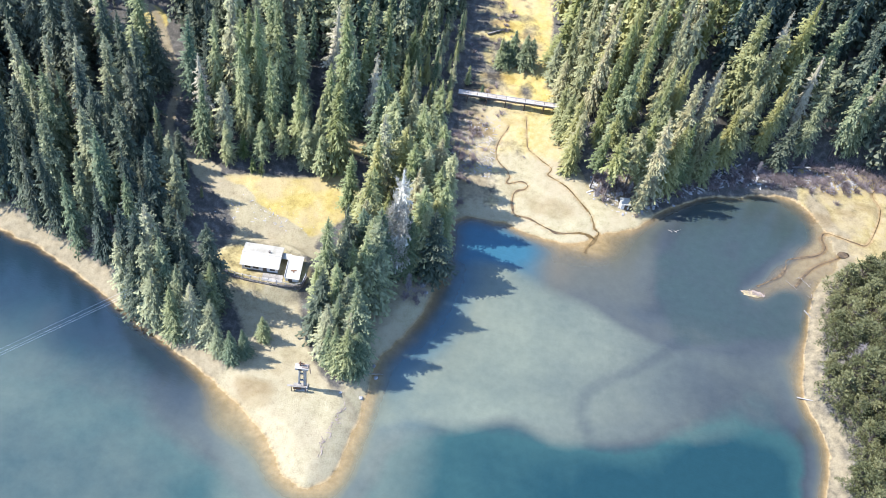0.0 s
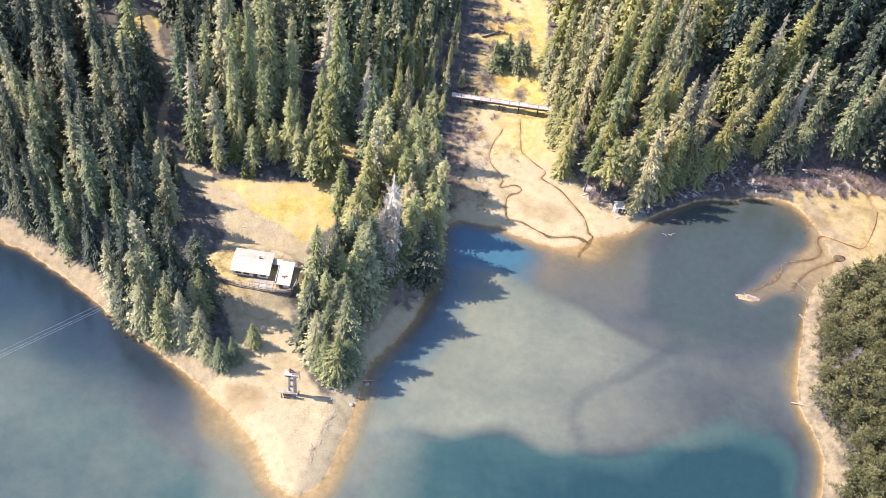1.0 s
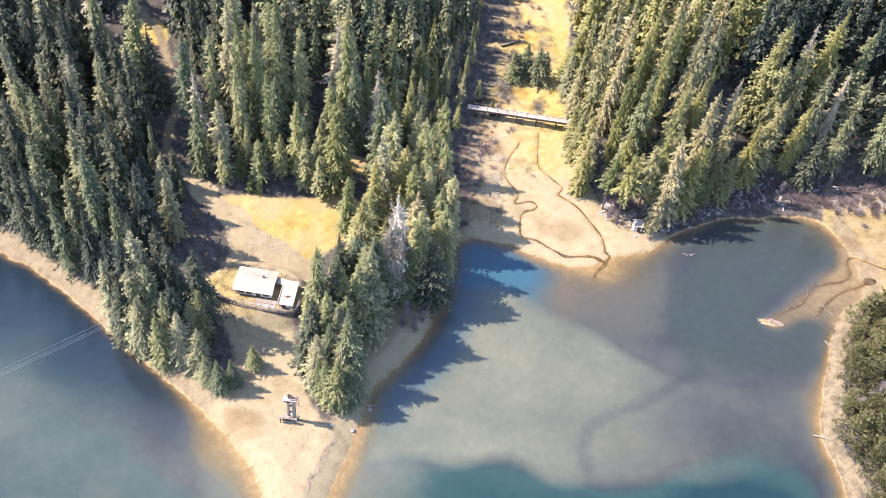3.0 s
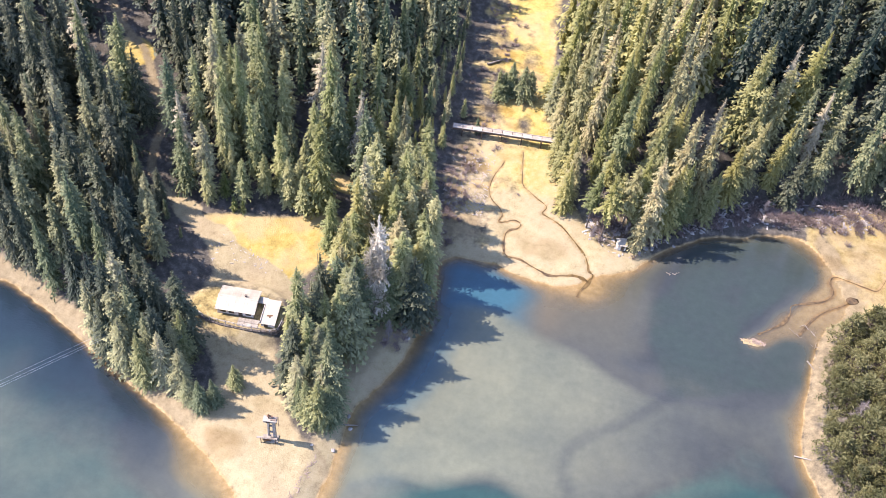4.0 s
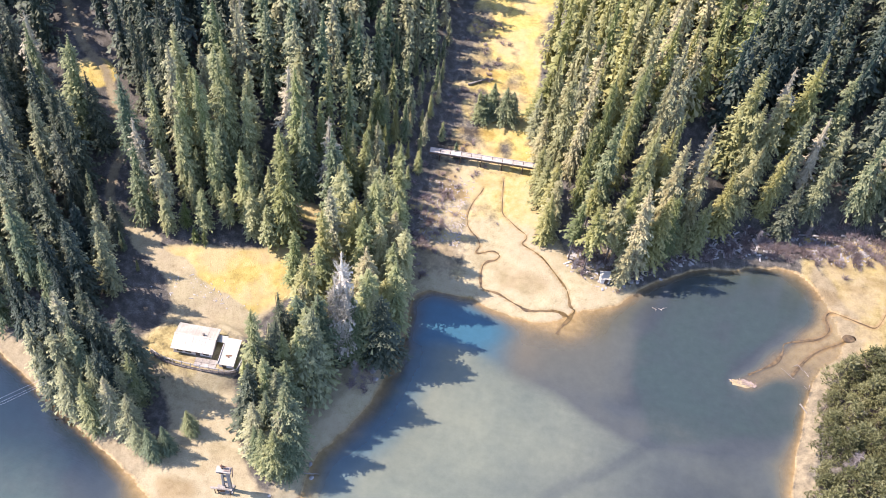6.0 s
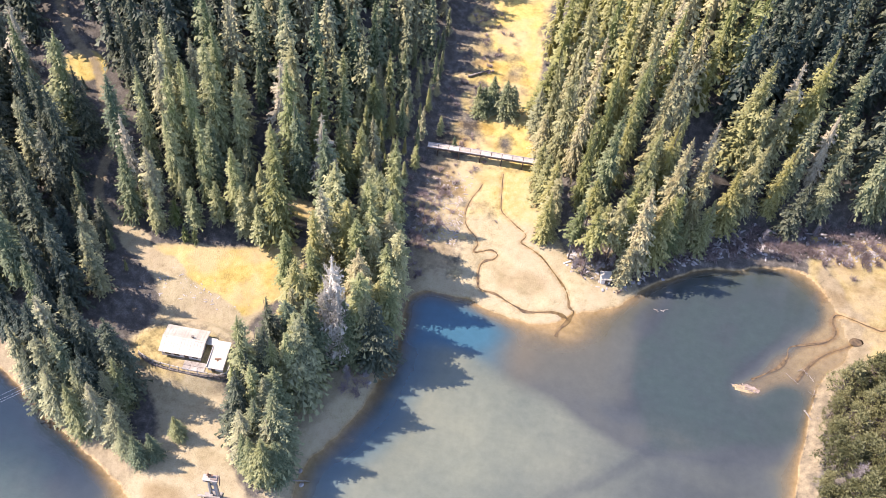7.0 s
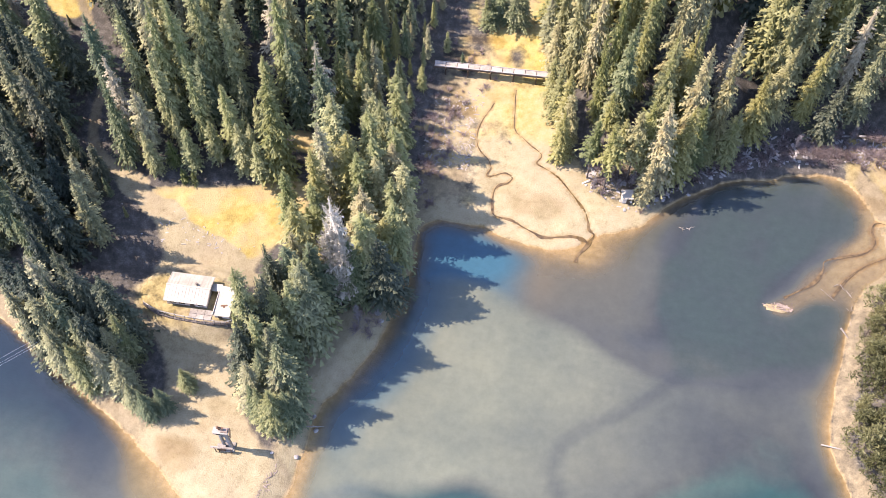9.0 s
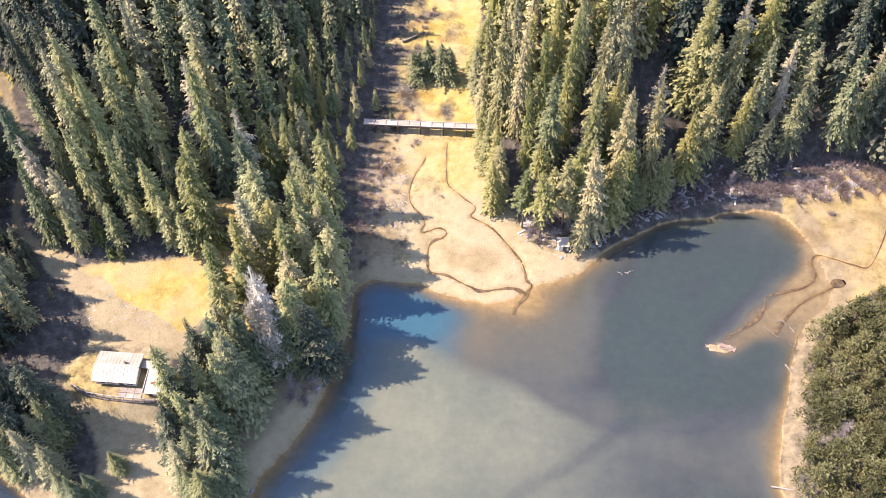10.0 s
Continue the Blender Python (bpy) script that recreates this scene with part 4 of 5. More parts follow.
def plant(pool, x, y, tall, widen=1.0, free=False):
    kept = tall if free else sunny_height(x, y, tall)
    widen, tall = widen * min(tall / kept, 1.6) ** 0.5, kept
    size, proto = pool[int(rng.integers(len(pool)))]
    s = tall / size
    m = pose(x, y, height(x, y) - 0.1, rng.normal(0, 1.2), rng.normal(0, 1.2), rng.uniform(0, 360)) @ Matrix.Diagonal((s * widen, s * widen, s, 1))
    if proto.name in first_use:
        return copy_thing(proto, m @ Matrix.Diagonal((*(1 / c for c in proto.scale), 1)))
    first_use.add(proto.name)
    proto.matrix_world = m
    return proto


SPIT_WEST = [(-64.3, 98.5, 30), (-61.7, 100, 31), (-56.9, 101.6, 31), (-53.8, 100.7, 30), (-49.2, 100.8, 29), (-51.6, 94.5, 25), (-56.7, 95.2,
             27), (-59.8, 94.2, 27), (-50.3, 91.1, 19), (-54.3, 89.9, 20), (-47.9, 96.8, 19), (-68, 100.4, 30), (-58.9, 98.3, 28),
             (-55.3, 100, 26)]
CLUMP = [(-20, 111, 30), (-23.7, 103.1, 34), (-18.5, 121.2, 32), (-15.7, 108.2, 28), (-19.3, 105.6, 30), (-23.6, 98.1, 24), (-14.5, 94.7, 23.5), (-17.3, 89.4, 16), (-14.5, 88.9, 17), (-12.7, 91.1, 15), (-20.4, 92.8, 19), (-16.4, 113, 29), (-13.2, 108.6, 32), (-14.6, 110.8, 30), (-20, 99.8, 25), (-17.5, 98.5, 22)]
RIDGE = [(-24.6, 132.2, 22), (-18.6, 135.1, 28), (-10.3, 146.3, 30), (-5.9, 161, 29), (-7.3, 160, 27), (-7.4, 150.3, 29), (-8.2, 143.7,
         27), (-10.3, 136.9, 27), (-4.6, 124.4, 29), (-1.1, 120.8, 25), (-5.9, 127, 23), (-6, 177.9, 24), (-2.6, 189.8, 20), (-16.4, 145.2, 33), (-21.3, 153.5, 33), (-14.1, 161.1, 33), (-13.3, 140.7, 29), (-4.3, 146.1, 29), (-1, 137.8, 28), (-0.6, 130, 26), (-17.6, 132.6, 20)]
EDGE = [(-75.6, 125, 30), (-67, 133.4, 13), (-57.8, 142.3, 22), (-40.5, 146.2, 25), (-30.5, 145, 31), (-35.1, 156, 22), (-55, 147.3, 28), (-71.4, 125.8,
        20), (-67.2, 126.3, 20), (-80, 119.3, 24), (-85.7, 123.3, 28), (-65.9, 143.5, 13), (-38.3, 142.9, 17), (-33.8, 141.4, 15), (-83.5, 155.1, 33), (-61.7, 164.4, 33), (-51.4, 164.1, 31), (-34.6, 172.7, 31), (-18.2, 182.4, 31), (-84.4, 127.1, 30), (-86.6, 142, 28),
        (-56.6, 137.7, 15), (-43.4, 142.5, 16), (-48.6, 140.3, 15)]
SLOPE = [(41.4, 162.1, 21), (44.8, 162.9, 22), (49.4, 166, 28), (74.7, 185.6, 27), (71.3, 195.2, 35), (85.9, 193.8, 30),
         (96.2, 195.9, 28), (88, 185.1, 20), (86, 204.3, 33), (29.4, 165.5, 19), (24.9, 180.4, 17), (21.3, 197.9, 16), (38.5, 168.5, 20),
         (71.2, 181.1, 22), (94.4, 191.3, 22), (94.5, 203.8, 30), (29.3, 173.1, 20), (78.3, 195.3, 32), (53.6, 178.4, 28)]
YOUNGSTERS = [(-49.9, 142.7, 9), (-44.4, 144.9, 10), (-53.2, 140.7, 9), (-47.7, 137.3, 13), (-50, 137, 10)]
STANDING = [(49.4, 158.4, 17), (50.8, 162.2, 30), (54.5, 166, 26), (47.5, 165.5, 24), (62, 172.2, 13), (66, 173.4, 20), (40.2, 159.9, 24), (36, 161.9, 21), (-43.8, 87.4, 10.5), (-40.6, 86.2, 12),
            (-38, 87.9, 10.5), (-35.2, 93.4, 12), (-46, 90.4, 16), (58.1, 168.9, 24), (44.8, 162.3, 24), (5.2, 199.7, 11), (8.3, 202.4, 12), (6.8, 200.2, 10), (12, 201.4, 12),
            (13.7, 201.5, 11), (2.3, 185.9, 6), (30.1, 168.8, 20), (27.1, 176.5, 18), (24.1, 189.8, 17), (22.6, 204.8, 17)]


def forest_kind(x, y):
    """Spruces dimmed in colour in the west, pale ones on the ridge beside the valley, olive ones on the sunny slope,
    dimmed again farther east.
    """
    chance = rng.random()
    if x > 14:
        return OLIVES if chance < 0.8 - 0.7 * min(max((x - 60) / 34, 0), 1) else SPRUCES if x < 70 or chance < 0.75 else DIMMED
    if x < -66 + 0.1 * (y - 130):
        return DIMMED if chance < 0.62 else SPRUCES
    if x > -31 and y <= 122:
        return PALE if chance < 0.2 else DIMMED if chance > 0.75 else SPRUCES
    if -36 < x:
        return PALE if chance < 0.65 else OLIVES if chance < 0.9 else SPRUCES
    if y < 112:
        return SPRUCES if chance < 0.48 else DIMMED
    return SPRUCES if chance < 0.55 else PALE if y > 135 else DIMMED


taken = []
for x, y, tall in STANDING:
    plant(STILTS if 33 < x < 49 and y > 159 else OLIVES if x > 14 else SMALL if y < 125 else SPRUCES, x, y, tall, 1.7 if y > 200 else 0.95 if 49 < x < 55 else 1.12 if tall < 18 else 1.05, y > 184 and x < 16)
    taken.append((x, y))
THICKET = [(-22.2, 102.3, 24), (-18.7, 95.5, 20), (-16.2, 101.2, 23), (-21.3, 106.7, 27), (-18, 111.8, 22), (-14.2, 116, 27), 
           (-18.4, 104.9, 27), (-12, 120.6, 25), (-3.5, 123.9, 23), (-7.5, 120.4, 22), (-15.2, 93.5, 17),
           (-19.6, 90.2, 15), (-17.6, 118.1, 27), (-2.6, 128.2, 21), (-3.1, 136.7, 24), (-6.8, 139.3, 26), (-3.9, 143.4, 26), (-8.4, 131.4, 25),
           (-24.7, 101.2, 20), (-58.7, 92.1, 21), (-63.2, 93.8, 24), (-66.5, 95.9, 26), (-53.9, 92.9, 22), (-49.1, 94.4, 18)]
for spot in SPIT_WEST + CLUMP + RIDGE + EDGE + SLOPE + THICKET:
    x, y, tall = spot
    plant(STILTS if 33 < x < 49 and 161 < y < 170 or -20 < x < -16 and 117 < y < 123 else SMALL if tall < 24 and y < 97 else forest_kind(x, y), x, y, tall, rng.uniform(0.85, 1.05) * (1.1 if tall < 24 and y < 97 else 1.3 if tall < 19 else 1.1 if tall < 24 else 1.0) * (1.22 if -17 < x < 2 and y < 160 else 1.0), x < 2 and y < 160)
    taken.append((x, y))
for x, y, tall in [(-21.6, 126.2, 17), (-14.2, 127.4, 18), (-19.4, 129.8, 16)]:
    plant(STILTS, x, y, tall, 0.8, True)
    taken.append((x, y))
for spot in YOUNGSTERS:
    plant(YOUNG, *spot)
    taken.append(spot[:2])
for spot in [(-10.4, 121.2, 35), (-8.8, 119.2, 27), (-12.4, 119.8, 28), (-13.4, 123.2, 20)]:
    plant(BARE, *spot, 0.7, True)
    taken.append(spot[:2])
for spot in [(-31.6, 146.7, 12), (-29.2, 148.7, 10), (-4.1, 121.6, 9), (-5.5, 114.6, 8), (-8.5, 122.6, 10), (99.4, 124, 9), (100.7, 116.6, 10), (102.2, 127.9, 9),
             (37.8, 158.6, 6), (43.2, 160.1, 5), (46.2, 161.5, 6), (68.8, 176.8, 6), (82.5, 180.9, 6), (95.3, 186.1, 6)]:
    plant(GREY, *spot, 1.35 if spot[0] > 100 else 1.0)
    taken.append(spot[:2])


for spot in [(62.3, 184.9, 27), (-94.9, 161.3, 30), (-36.3, 166.5, 29), (90.9, 196, 27), (-64.8, 146.7, 24), (79.4, 201.9, 28), (-24.7, 159.3, 27), (110.6, 199.2, 26)]:
    plant(DEAD, *spot)
    taken.append(spot[:2])


def scatter(count, box, apart, allowed):
    """Spots kept apart from one another and from the trees that stand already."""
    spots, cells = [], {}
    for p in taken:
        cells.setdefault((int(p[0] // 8), int(p[1] // 8)), []).append(p)
    for _ in range(count):
        x, y = rng.uniform(box[0], box[2]), rng.uniform(box[1], box[3])
        i, j = int(x // 8), int(y // 8)
        gap = apart * rng.uniform(0.75, 1.25)
        if any(math.hypot(x - a, y - b) < gap for di in (-1, 0, 1) for dj in (-1, 0, 1) for a, b in cells.get((i + di, j + dj), ())):
            continue
        if allowed(x, y):
            spots.append((x, y))
            taken.append((x, y))
            cells.setdefault((i, j), []).append((x, y))
    return spots


def masks(x, y):
    X, Y = np.array([x]), np.array([y])
    z, d, rise = terrain(X, Y)
    return z[0], d[0], rise[0]


def west_ok(x, y):
    X, Y = np.array([x]), np.array([y])
    if within(X, Y, OPEN_LINE)[0] or line_distance(X, Y, OPEN_LINE, True)[0] < 2.0 or (x > -62 and y < 126):
        return False
    if line_distance(X, Y, TRACK_LINE)[0] < (3.8 if y > 145 else 3.5) or math.hypot((x + 89) / 6, (y - 174) / 6.5) < 1 or math.hypot((x + 28.1) / 4.5, (y - 149.2) / 9) < 1 or math.hypot((x + 18.2) / 6.5, (y - 126.8) / 4.2) < 1:
        return False
    _, d, rise = masks(x, y)
    return d > 3.6 and rise > 2.0 and x < 2


def east_ok(x, y):
    _, d, rise = masks(x, y)
    hollow = math.hypot((x - 62.9) / 6.5, (y - 188.3) / 12) < 1
    hollow = hollow or math.hypot((x - 41.1) / 8, (y - 164.5) / 5.5) < 1
    return rise > 1.2 and d > 8 and y > 158 and x > 14 and not hollow


def beach_ok(x, y):
    _, d, rise = masks(x, y)
    return d > 3.4 and y < 157 and x > 60 and rise > 1.5


single, woods = [], []
for x, y in scatter(4300, (-165, 96, -2, 282), 5.2, west_ok):
    tall = rng.uniform(25, 35) * (0.75 if rng.random() < 0.15 else 1)
    (single if y < 172 and x > -112 else woods).append((x, y, tall))
for x, y in scatter(260, (-88, 121, -60, 143), 3.3, west_ok):
    single.append((x, y, rng.uniform(9, 17)))
for x, y in scatter(200, (-62, 141, -30, 154), 3.3, west_ok):
    single.append((x, y, rng.uniform(9, 16)))
for x, y in scatter(700, (-24, 158, -4, 226), 2.9, west_ok):
    (single if y < 196 else woods).append((x, y, rng.uniform(9, 14) if x < -12 else rng.uniform(6, 9.5)))
for x, y in scatter(3800, (16, 158, 165, 290), 5.1, east_ok):
    tall = rng.uniform(26, 38)
    (single if y < 196 and x < 112 else woods).append((x, y, tall))
for x, y, tall in single:
    plant(forest_kind(x, y), x, y, tall, rng.uniform(0.62, 0.92) * (0.84 if x > 14 else 1))
pinewood = []
for x, y in scatter(2200, (93, 68, 128, 158), 2.7, beach_ok):
    tall = rng.uniform(7, 14)
    if x < 113 and 82 < y < 157:
        plant(PINES, x, y, tall, rng.uniform(0.8, 1.15))
    else:
        pinewood.append((x, y, tall))


def joined(name, spots, protos, material):
    """Many trees as one mesh, for the woods that go on beyond the single trees."""
    vs, fs, tips, tones, base = [], [], [], [], 0
    for x, y, tall in spots:
        tall = sunny_height(x, y, tall)
        size, v, f, t = protos[int(rng.integers(len(protos)))]
        s, turn = tall / size, rng.uniform(0, 6.28)
        c, q = math.cos(turn), math.sin(turn)
        w = v * s
        vs.append(np.stack([w[:, 0] * c - w[:, 1] * q + x, w[:, 0] * q + w[:, 1] * c + y, w[:, 2] + height(x, y) - 0.1], 1))
        fs.append(f + base)
        tips.append(t)
        tones.append(np.full(len(v), rng.random()))
        base += len(v)
    me = mesh_of(name, np.vstack(vs), np.vstack(fs), material)
    float_layer(me, "tip", np.concatenate(tips))
    float_layer(me, "tone", np.concatenate(tones))
    return me


tagged(new("pinewood", joined("pinewood", pinewood, FAR_PINES, M_PINE)), "dense low pine wood behind the beach", "forest", kind="stuff")
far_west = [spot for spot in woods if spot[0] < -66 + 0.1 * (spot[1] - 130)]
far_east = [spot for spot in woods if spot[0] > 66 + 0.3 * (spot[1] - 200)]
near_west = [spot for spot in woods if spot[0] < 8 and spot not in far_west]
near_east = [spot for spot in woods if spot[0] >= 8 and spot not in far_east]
# the outermost woods take the needles with the weaker light in their colour
for spots, needles, label in ((far_west, M_DIM, "dense spruce forest on the rising ground, dimmed in its colour"),
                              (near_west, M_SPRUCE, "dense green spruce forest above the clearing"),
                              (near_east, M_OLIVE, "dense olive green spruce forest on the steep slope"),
                              (far_east, M_DIM, "dense spruce forest high on the eastern slope, dimmed in its colour")):
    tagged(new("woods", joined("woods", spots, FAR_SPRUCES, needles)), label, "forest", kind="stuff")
for pool in (STILTS, SMALL, SPRUCES, OLIVES, PALE, DIMMED, YOUNG, PINES, BARE, GREY, DEAD):
    for _, proto in pool:
        if proto.name not in first_use:
            for ob in (*proto.children, proto):
                bpy.data.objects.remove(ob)
# ---- built things ----
def part(name, bm, material, parent=None, label=""):
    me = bpy.data.meshes.new(name)
    bm.to_mesh(me)
    bm.free()
    me.materials.append(material)
    ob = new(name, me)
    if parent is not None:
        ob.parent = parent
    return tagged(ob, label)


def box(bm, size, at=(0, 0, 0), rz=0.0, rx=0.0, ry=0.0, bevel=0.02):
    m = pose(*at, rx, ry, rz) @ Matrix.Diagonal((*size, 1))
    made = bmesh.ops.create_cube(bm, size=1.0, matrix=m)
    if bevel:
        edges = list({e for v in made["verts"] for e in v.link_edges})
        bmesh.ops.bevel(bm, geom=edges, offset=min(bevel, min(size) * 0.3), segments=1, affect="EDGES")
    return bm


def boxes(*items, bevel=0.02):
    bm = bmesh.new()
    for it in items:
        box(bm, *it, bevel=bevel)
    return bm


def rod(a, b, r, sides=8):
    bm = bmesh.new()
    a, b = Vector(a), Vector(b)
    m = Matrix.Translation((a + b) / 2) @ (b - a).to_track_quat("Z", "Y").to_matrix().to_4x4()
    bmesh.ops.create_cone(bm, cap_ends=True, segments=sides, radius1=r, radius2=r * 0.92, depth=(b - a).length, matrix=m)
    return bm


def thing(name, m, label, category, group=""):
    ob = tagged(new(name), label, category, group)
    ob.matrix_world = m
    return ob


# cabin
GROUND_PAD = 6.2
cabin = thing("cabin", pose(-40.5, 112.1, GROUND_PAD, 0, 0, 3.5), "small whitewashed cabin with a white sheet metal roof", "cabin")
W, D, H = 8.4, 6.0, 2.0
part("wall", boxes(((W, 0.25, H), (0, -D / 2 + 0.125, H / 2)), ((W, 0.25, H), (0, D / 2 - 0.125, H / 2)),
                   ((0.25, D - 0.5, H), (-W / 2 + 0.125, 0, H / 2)), ((0.25, D - 0.5, H), (W / 2 - 0.125, 0, H / 2))), M_WALL, cabin)
part("plinth", boxes(((W + 0.2, D + 0.2, 0.7), (0, 0, -0.2))), M_STONE, cabin, "rough stone plinth")
roof_rise, over = 0.75, 0.45
slope = math.degrees(math.atan2(roof_rise, D / 2))
for sign in (-1, 1):
    half = (D / 2 + over) / math.cos(radians(slope))
    roof = part("roof", boxes(((W + 2 * over, half, 0.08), (0, sign * (D / 2 + over) / 2, H + roof_rise * 0.5 - 0.05), 0, -sign * slope)), M_ROOF, cabin)
    for k in range(14):
        part("seam", boxes(((0.05, half, 0.05), (-W / 2 - 0.3 + k * (W + 0.6) / 13, sign * (D / 2 + over) / 2, H + roof_rise * 0.5 + 0.015), 0, -sign * slope),
                           bevel=0), M_ROOF, roof)
part("ridge_cap", boxes(((W + 1.0, 0.36, 0.07), (0, 0, H + roof_rise + 0.06))), M_ROOF, cabin)
bm = bmesh.new()
for x in (-W / 2 + 0.13, W / 2 - 0.13):
    a = [bm.verts.new((x + o, y, z)) for o in (-0.1, 0.1) for y, z in ((-D / 2, H), (D / 2, H), (0, H + roof_rise - 0.06))]
    bm.faces.new(a[:3]), bm.faces.new(a[5:2:-1])
    for i, j in ((0, 1), (1, 2), (2, 0)):
        bm.faces.new((a[i], a[j], a[j + 3], a[i + 3]))
part("gable", bm, M_WALL, cabin)
chimney = part("chimney", boxes(((0.36, 0.36, 0.8), (1.6, 0.7, H + 0.75)), ((0.46, 0.46, 0.08), (1.6, 0.7, H + 1.18))), M_STONE, cabin)
for x, wide, tall, low in ((-2.8, 1.1, 0.8, 0.75), (-0.9, 1.1, 0.8, 0.75), (3.0, 1.1, 0.8, 0.75)):
    w = part("window", boxes(((wide + 0.2, 0.08, 0.1), (x, -D / 2 - 0.02, low - 0.05)), ((wide + 0.2, 0.08, 0.1), (x, -D / 2 - 0.02, low + tall + 0.05)),
                             ((0.1, 0.08, tall), (x - wide / 2 - 0.05, -D / 2 - 0.02, low + tall / 2)),
                             ((0.1, 0.08, tall), (x + wide / 2 + 0.05, -D / 2 - 0.02, low + tall / 2)),
                             ((0.06, 0.07, tall), (x, -D / 2 - 0.02, low + tall / 2))), M_DARK_WOOD, cabin)
    part("pane", boxes(((wide, 0.03, tall), (x, -D / 2 - 0.005, low + tall / 2)), bevel=0), M_GLASS, w)
door = part("door", boxes(((0.95, 0.09, 1.75), (1.2, -D / 2 - 0.02, 0.9))), M_DARK_WOOD, cabin, "dark wooden door")
part("handle", boxes(((0.12, 0.08, 0.03), (1.56, -D / 2 - 0.1, 0.9))), M_STEEL, door)

shed = thing("annex_shed", pose(-32.5, 110.9, GROUND_PAD, 0, 0, 4), "low white shed with a nearly flat roof beside the cabin", "shed")
part("wall", boxes(((3.1, 0.2, 1.4), (0, -3.0, 0.7)), ((3.1, 0.2, 1.4), (0, 3.0, 0.7)), ((0.2, 5.8, 1.4), (-1.45, 0, 0.7)), ((0.2, 5.8, 1.4), (1.45, 0, 0.7))),
     M_WALL, shed)
flat = part("roof", boxes(((3.6, 6.9, 0.12), (0, 0, 1.5), 0, 2.0)), M_ROOF, shed)
part("roof_hatch", boxes(((1.3, 0.3, 0.12), (0.1, -1.0, 1.6), 12), ((0.35, 0.5, 0.1), (0.1, -1.3, 1.58), 30)), M_RUST, flat)
part("door", boxes(((0.9, 0.08, 1.25), (-0.4, -3.12, 0.63))), M_DARK_WOOD, shed)
part("lean_to_roof", boxes(((2.6, 1.7, 0.1), (-2.6, 3.0, 1.45), 0, 4)), M_ROOF, shed, "white sheet roof over the passage")
for y in (2.4, 3.6):
    part("post", boxes(((0.14, 0.14, 1.5), (-3.6, y, 0.72))), M_DARK_WOOD, shed)
part("parapet", boxes(((0.16, 5.4, 0.5), (-1.72, -0.6, 1.5))), M_GREY_WOOD, shed, "weathered board along the roof edge")
terrace = thing("terrace", pose(-36.9, 107.7, GROUND_PAD, 0, 0, 4), "pale concrete terrace in front of the cabin", "terrace")
for i in range(3):
    for j in range(2):
        part("slab", boxes(((1.56, 1.1, 0.18), (-1.6 + i * 1.6, -0.58 + j * 1.16, 0.05))), M_OLD_CONCRETE, terrace)

# garden wall along the edge of the yard, with its fence
wall_line = spline([(-49.4, 107.9), (-46, 106.4), (-42.4, 105.9), (-38, 105.9), (-33.7, 106.3), (-30.2, 107.4), (-29.4, 110)], 5)
garden_wall = thing("garden_wall", pose(0, 0, 0), "low dark dry-stone wall round the cabin yard", "wall")
wr = random.Random(4)
stone_shapes = []
for k in range(5):
    bm = boxes(((1.0, 1.0, 1.0), (0, 0, 0)), bevel=0.14)
    for v in bm.verts:
        v.co += Vector((wr.uniform(-0.07, 0.07), wr.uniform(-0.07, 0.07), wr.uniform(-0.06, 0.06)))
    me = bpy.data.meshes.new("stone")
    bm.to_mesh(me)
    bm.free()
    me.materials.append(M_STONE)
    stone_shapes.append(me)
run = np.concatenate([[0], np.cumsum(np.linalg.norm(np.diff(wall_line, axis=0), axis=1))])
along = 0.0
while along < run[-1]:
    long = wr.uniform(0.45, 0.75)
    x, y = (np.interp(along + long / 2, run, wall_line[:, i]) for i in (0, 1))
    x2, y2 = (np.interp(along + long / 2 + 0.2, run, wall_line[:, i]) for i in (0, 1))
    turn, low = math.degrees(math.atan2(y2 - y, x2 - x)), min(height(x, y), 5.3) - 0.1
    for k in range(3):
        st = new("stone", stone_shapes[wr.randrange(5)])
        st.parent = garden_wall
        st.matrix_world = pose(x + wr.uniform(-0.05, 0.05), y + wr.uniform(-0.05, 0.05), low + 0.2 + k * 0.38, 0, 0, turn) @ Matrix.Diagonal((long, 0.5, 0.42, 1))
    along += long
fence = thing("yard_fence", pose(0, 0, 0), "weathered grey rail fence on the yard wall", "fence")
spots = [tuple(np.interp(s, run, wall_line[:, i]) for i in (0, 1)) for s in np.linspace(0.2, run[-1] - 0.2, 12)]
for x, y in spots:
    part("post", boxes(((0.11, 0.11, 1.5), (x, y, height(x, y) + 1.1))), M_GREY_WOOD, fence)
for (x, y), (u, v) in zip(spots[:-1], spots[1:]):
    for h in (1.4, 1.7):
        part("rail", rod((x, y, height(x, y) + h), (u, v, height(u, v) + h), 0.04, 6), M_GREY_WOOD, fence)

# old concrete lift tower on the spit
TX, TY = -23.4, 82.8
tz = height(TX, TY)
tower = thing("lift_tower", pose(TX, TY, tz, 0, 0, 6) @ Matrix.Diagonal((0.85, 0.85, 0.6, 1)), "grey concrete lift tower with a pale boxed head on the spit", "tower")
part("footing", boxes(((3.0, 2.4, 0.7), (0, 0.2, 0.05))), M_OLD_CONCRETE, tower)
for x, wide in ((-0.75, 0.5), (0.7, 0.75)):
    part("column", boxes(((wide, 0.75, 12.6), (x, 0.2, 6.4), 0, 0, 0.8 if x < 0 else -0.8), bevel=0.07), M_OLD_CONCRETE, tower)
for z in (5.0, 9.2):
    part("cross_beam", boxes(((1.5, 0.4, 0.45), (-0.03, 0.2, z))), M_OLD_CONCRETE, tower)
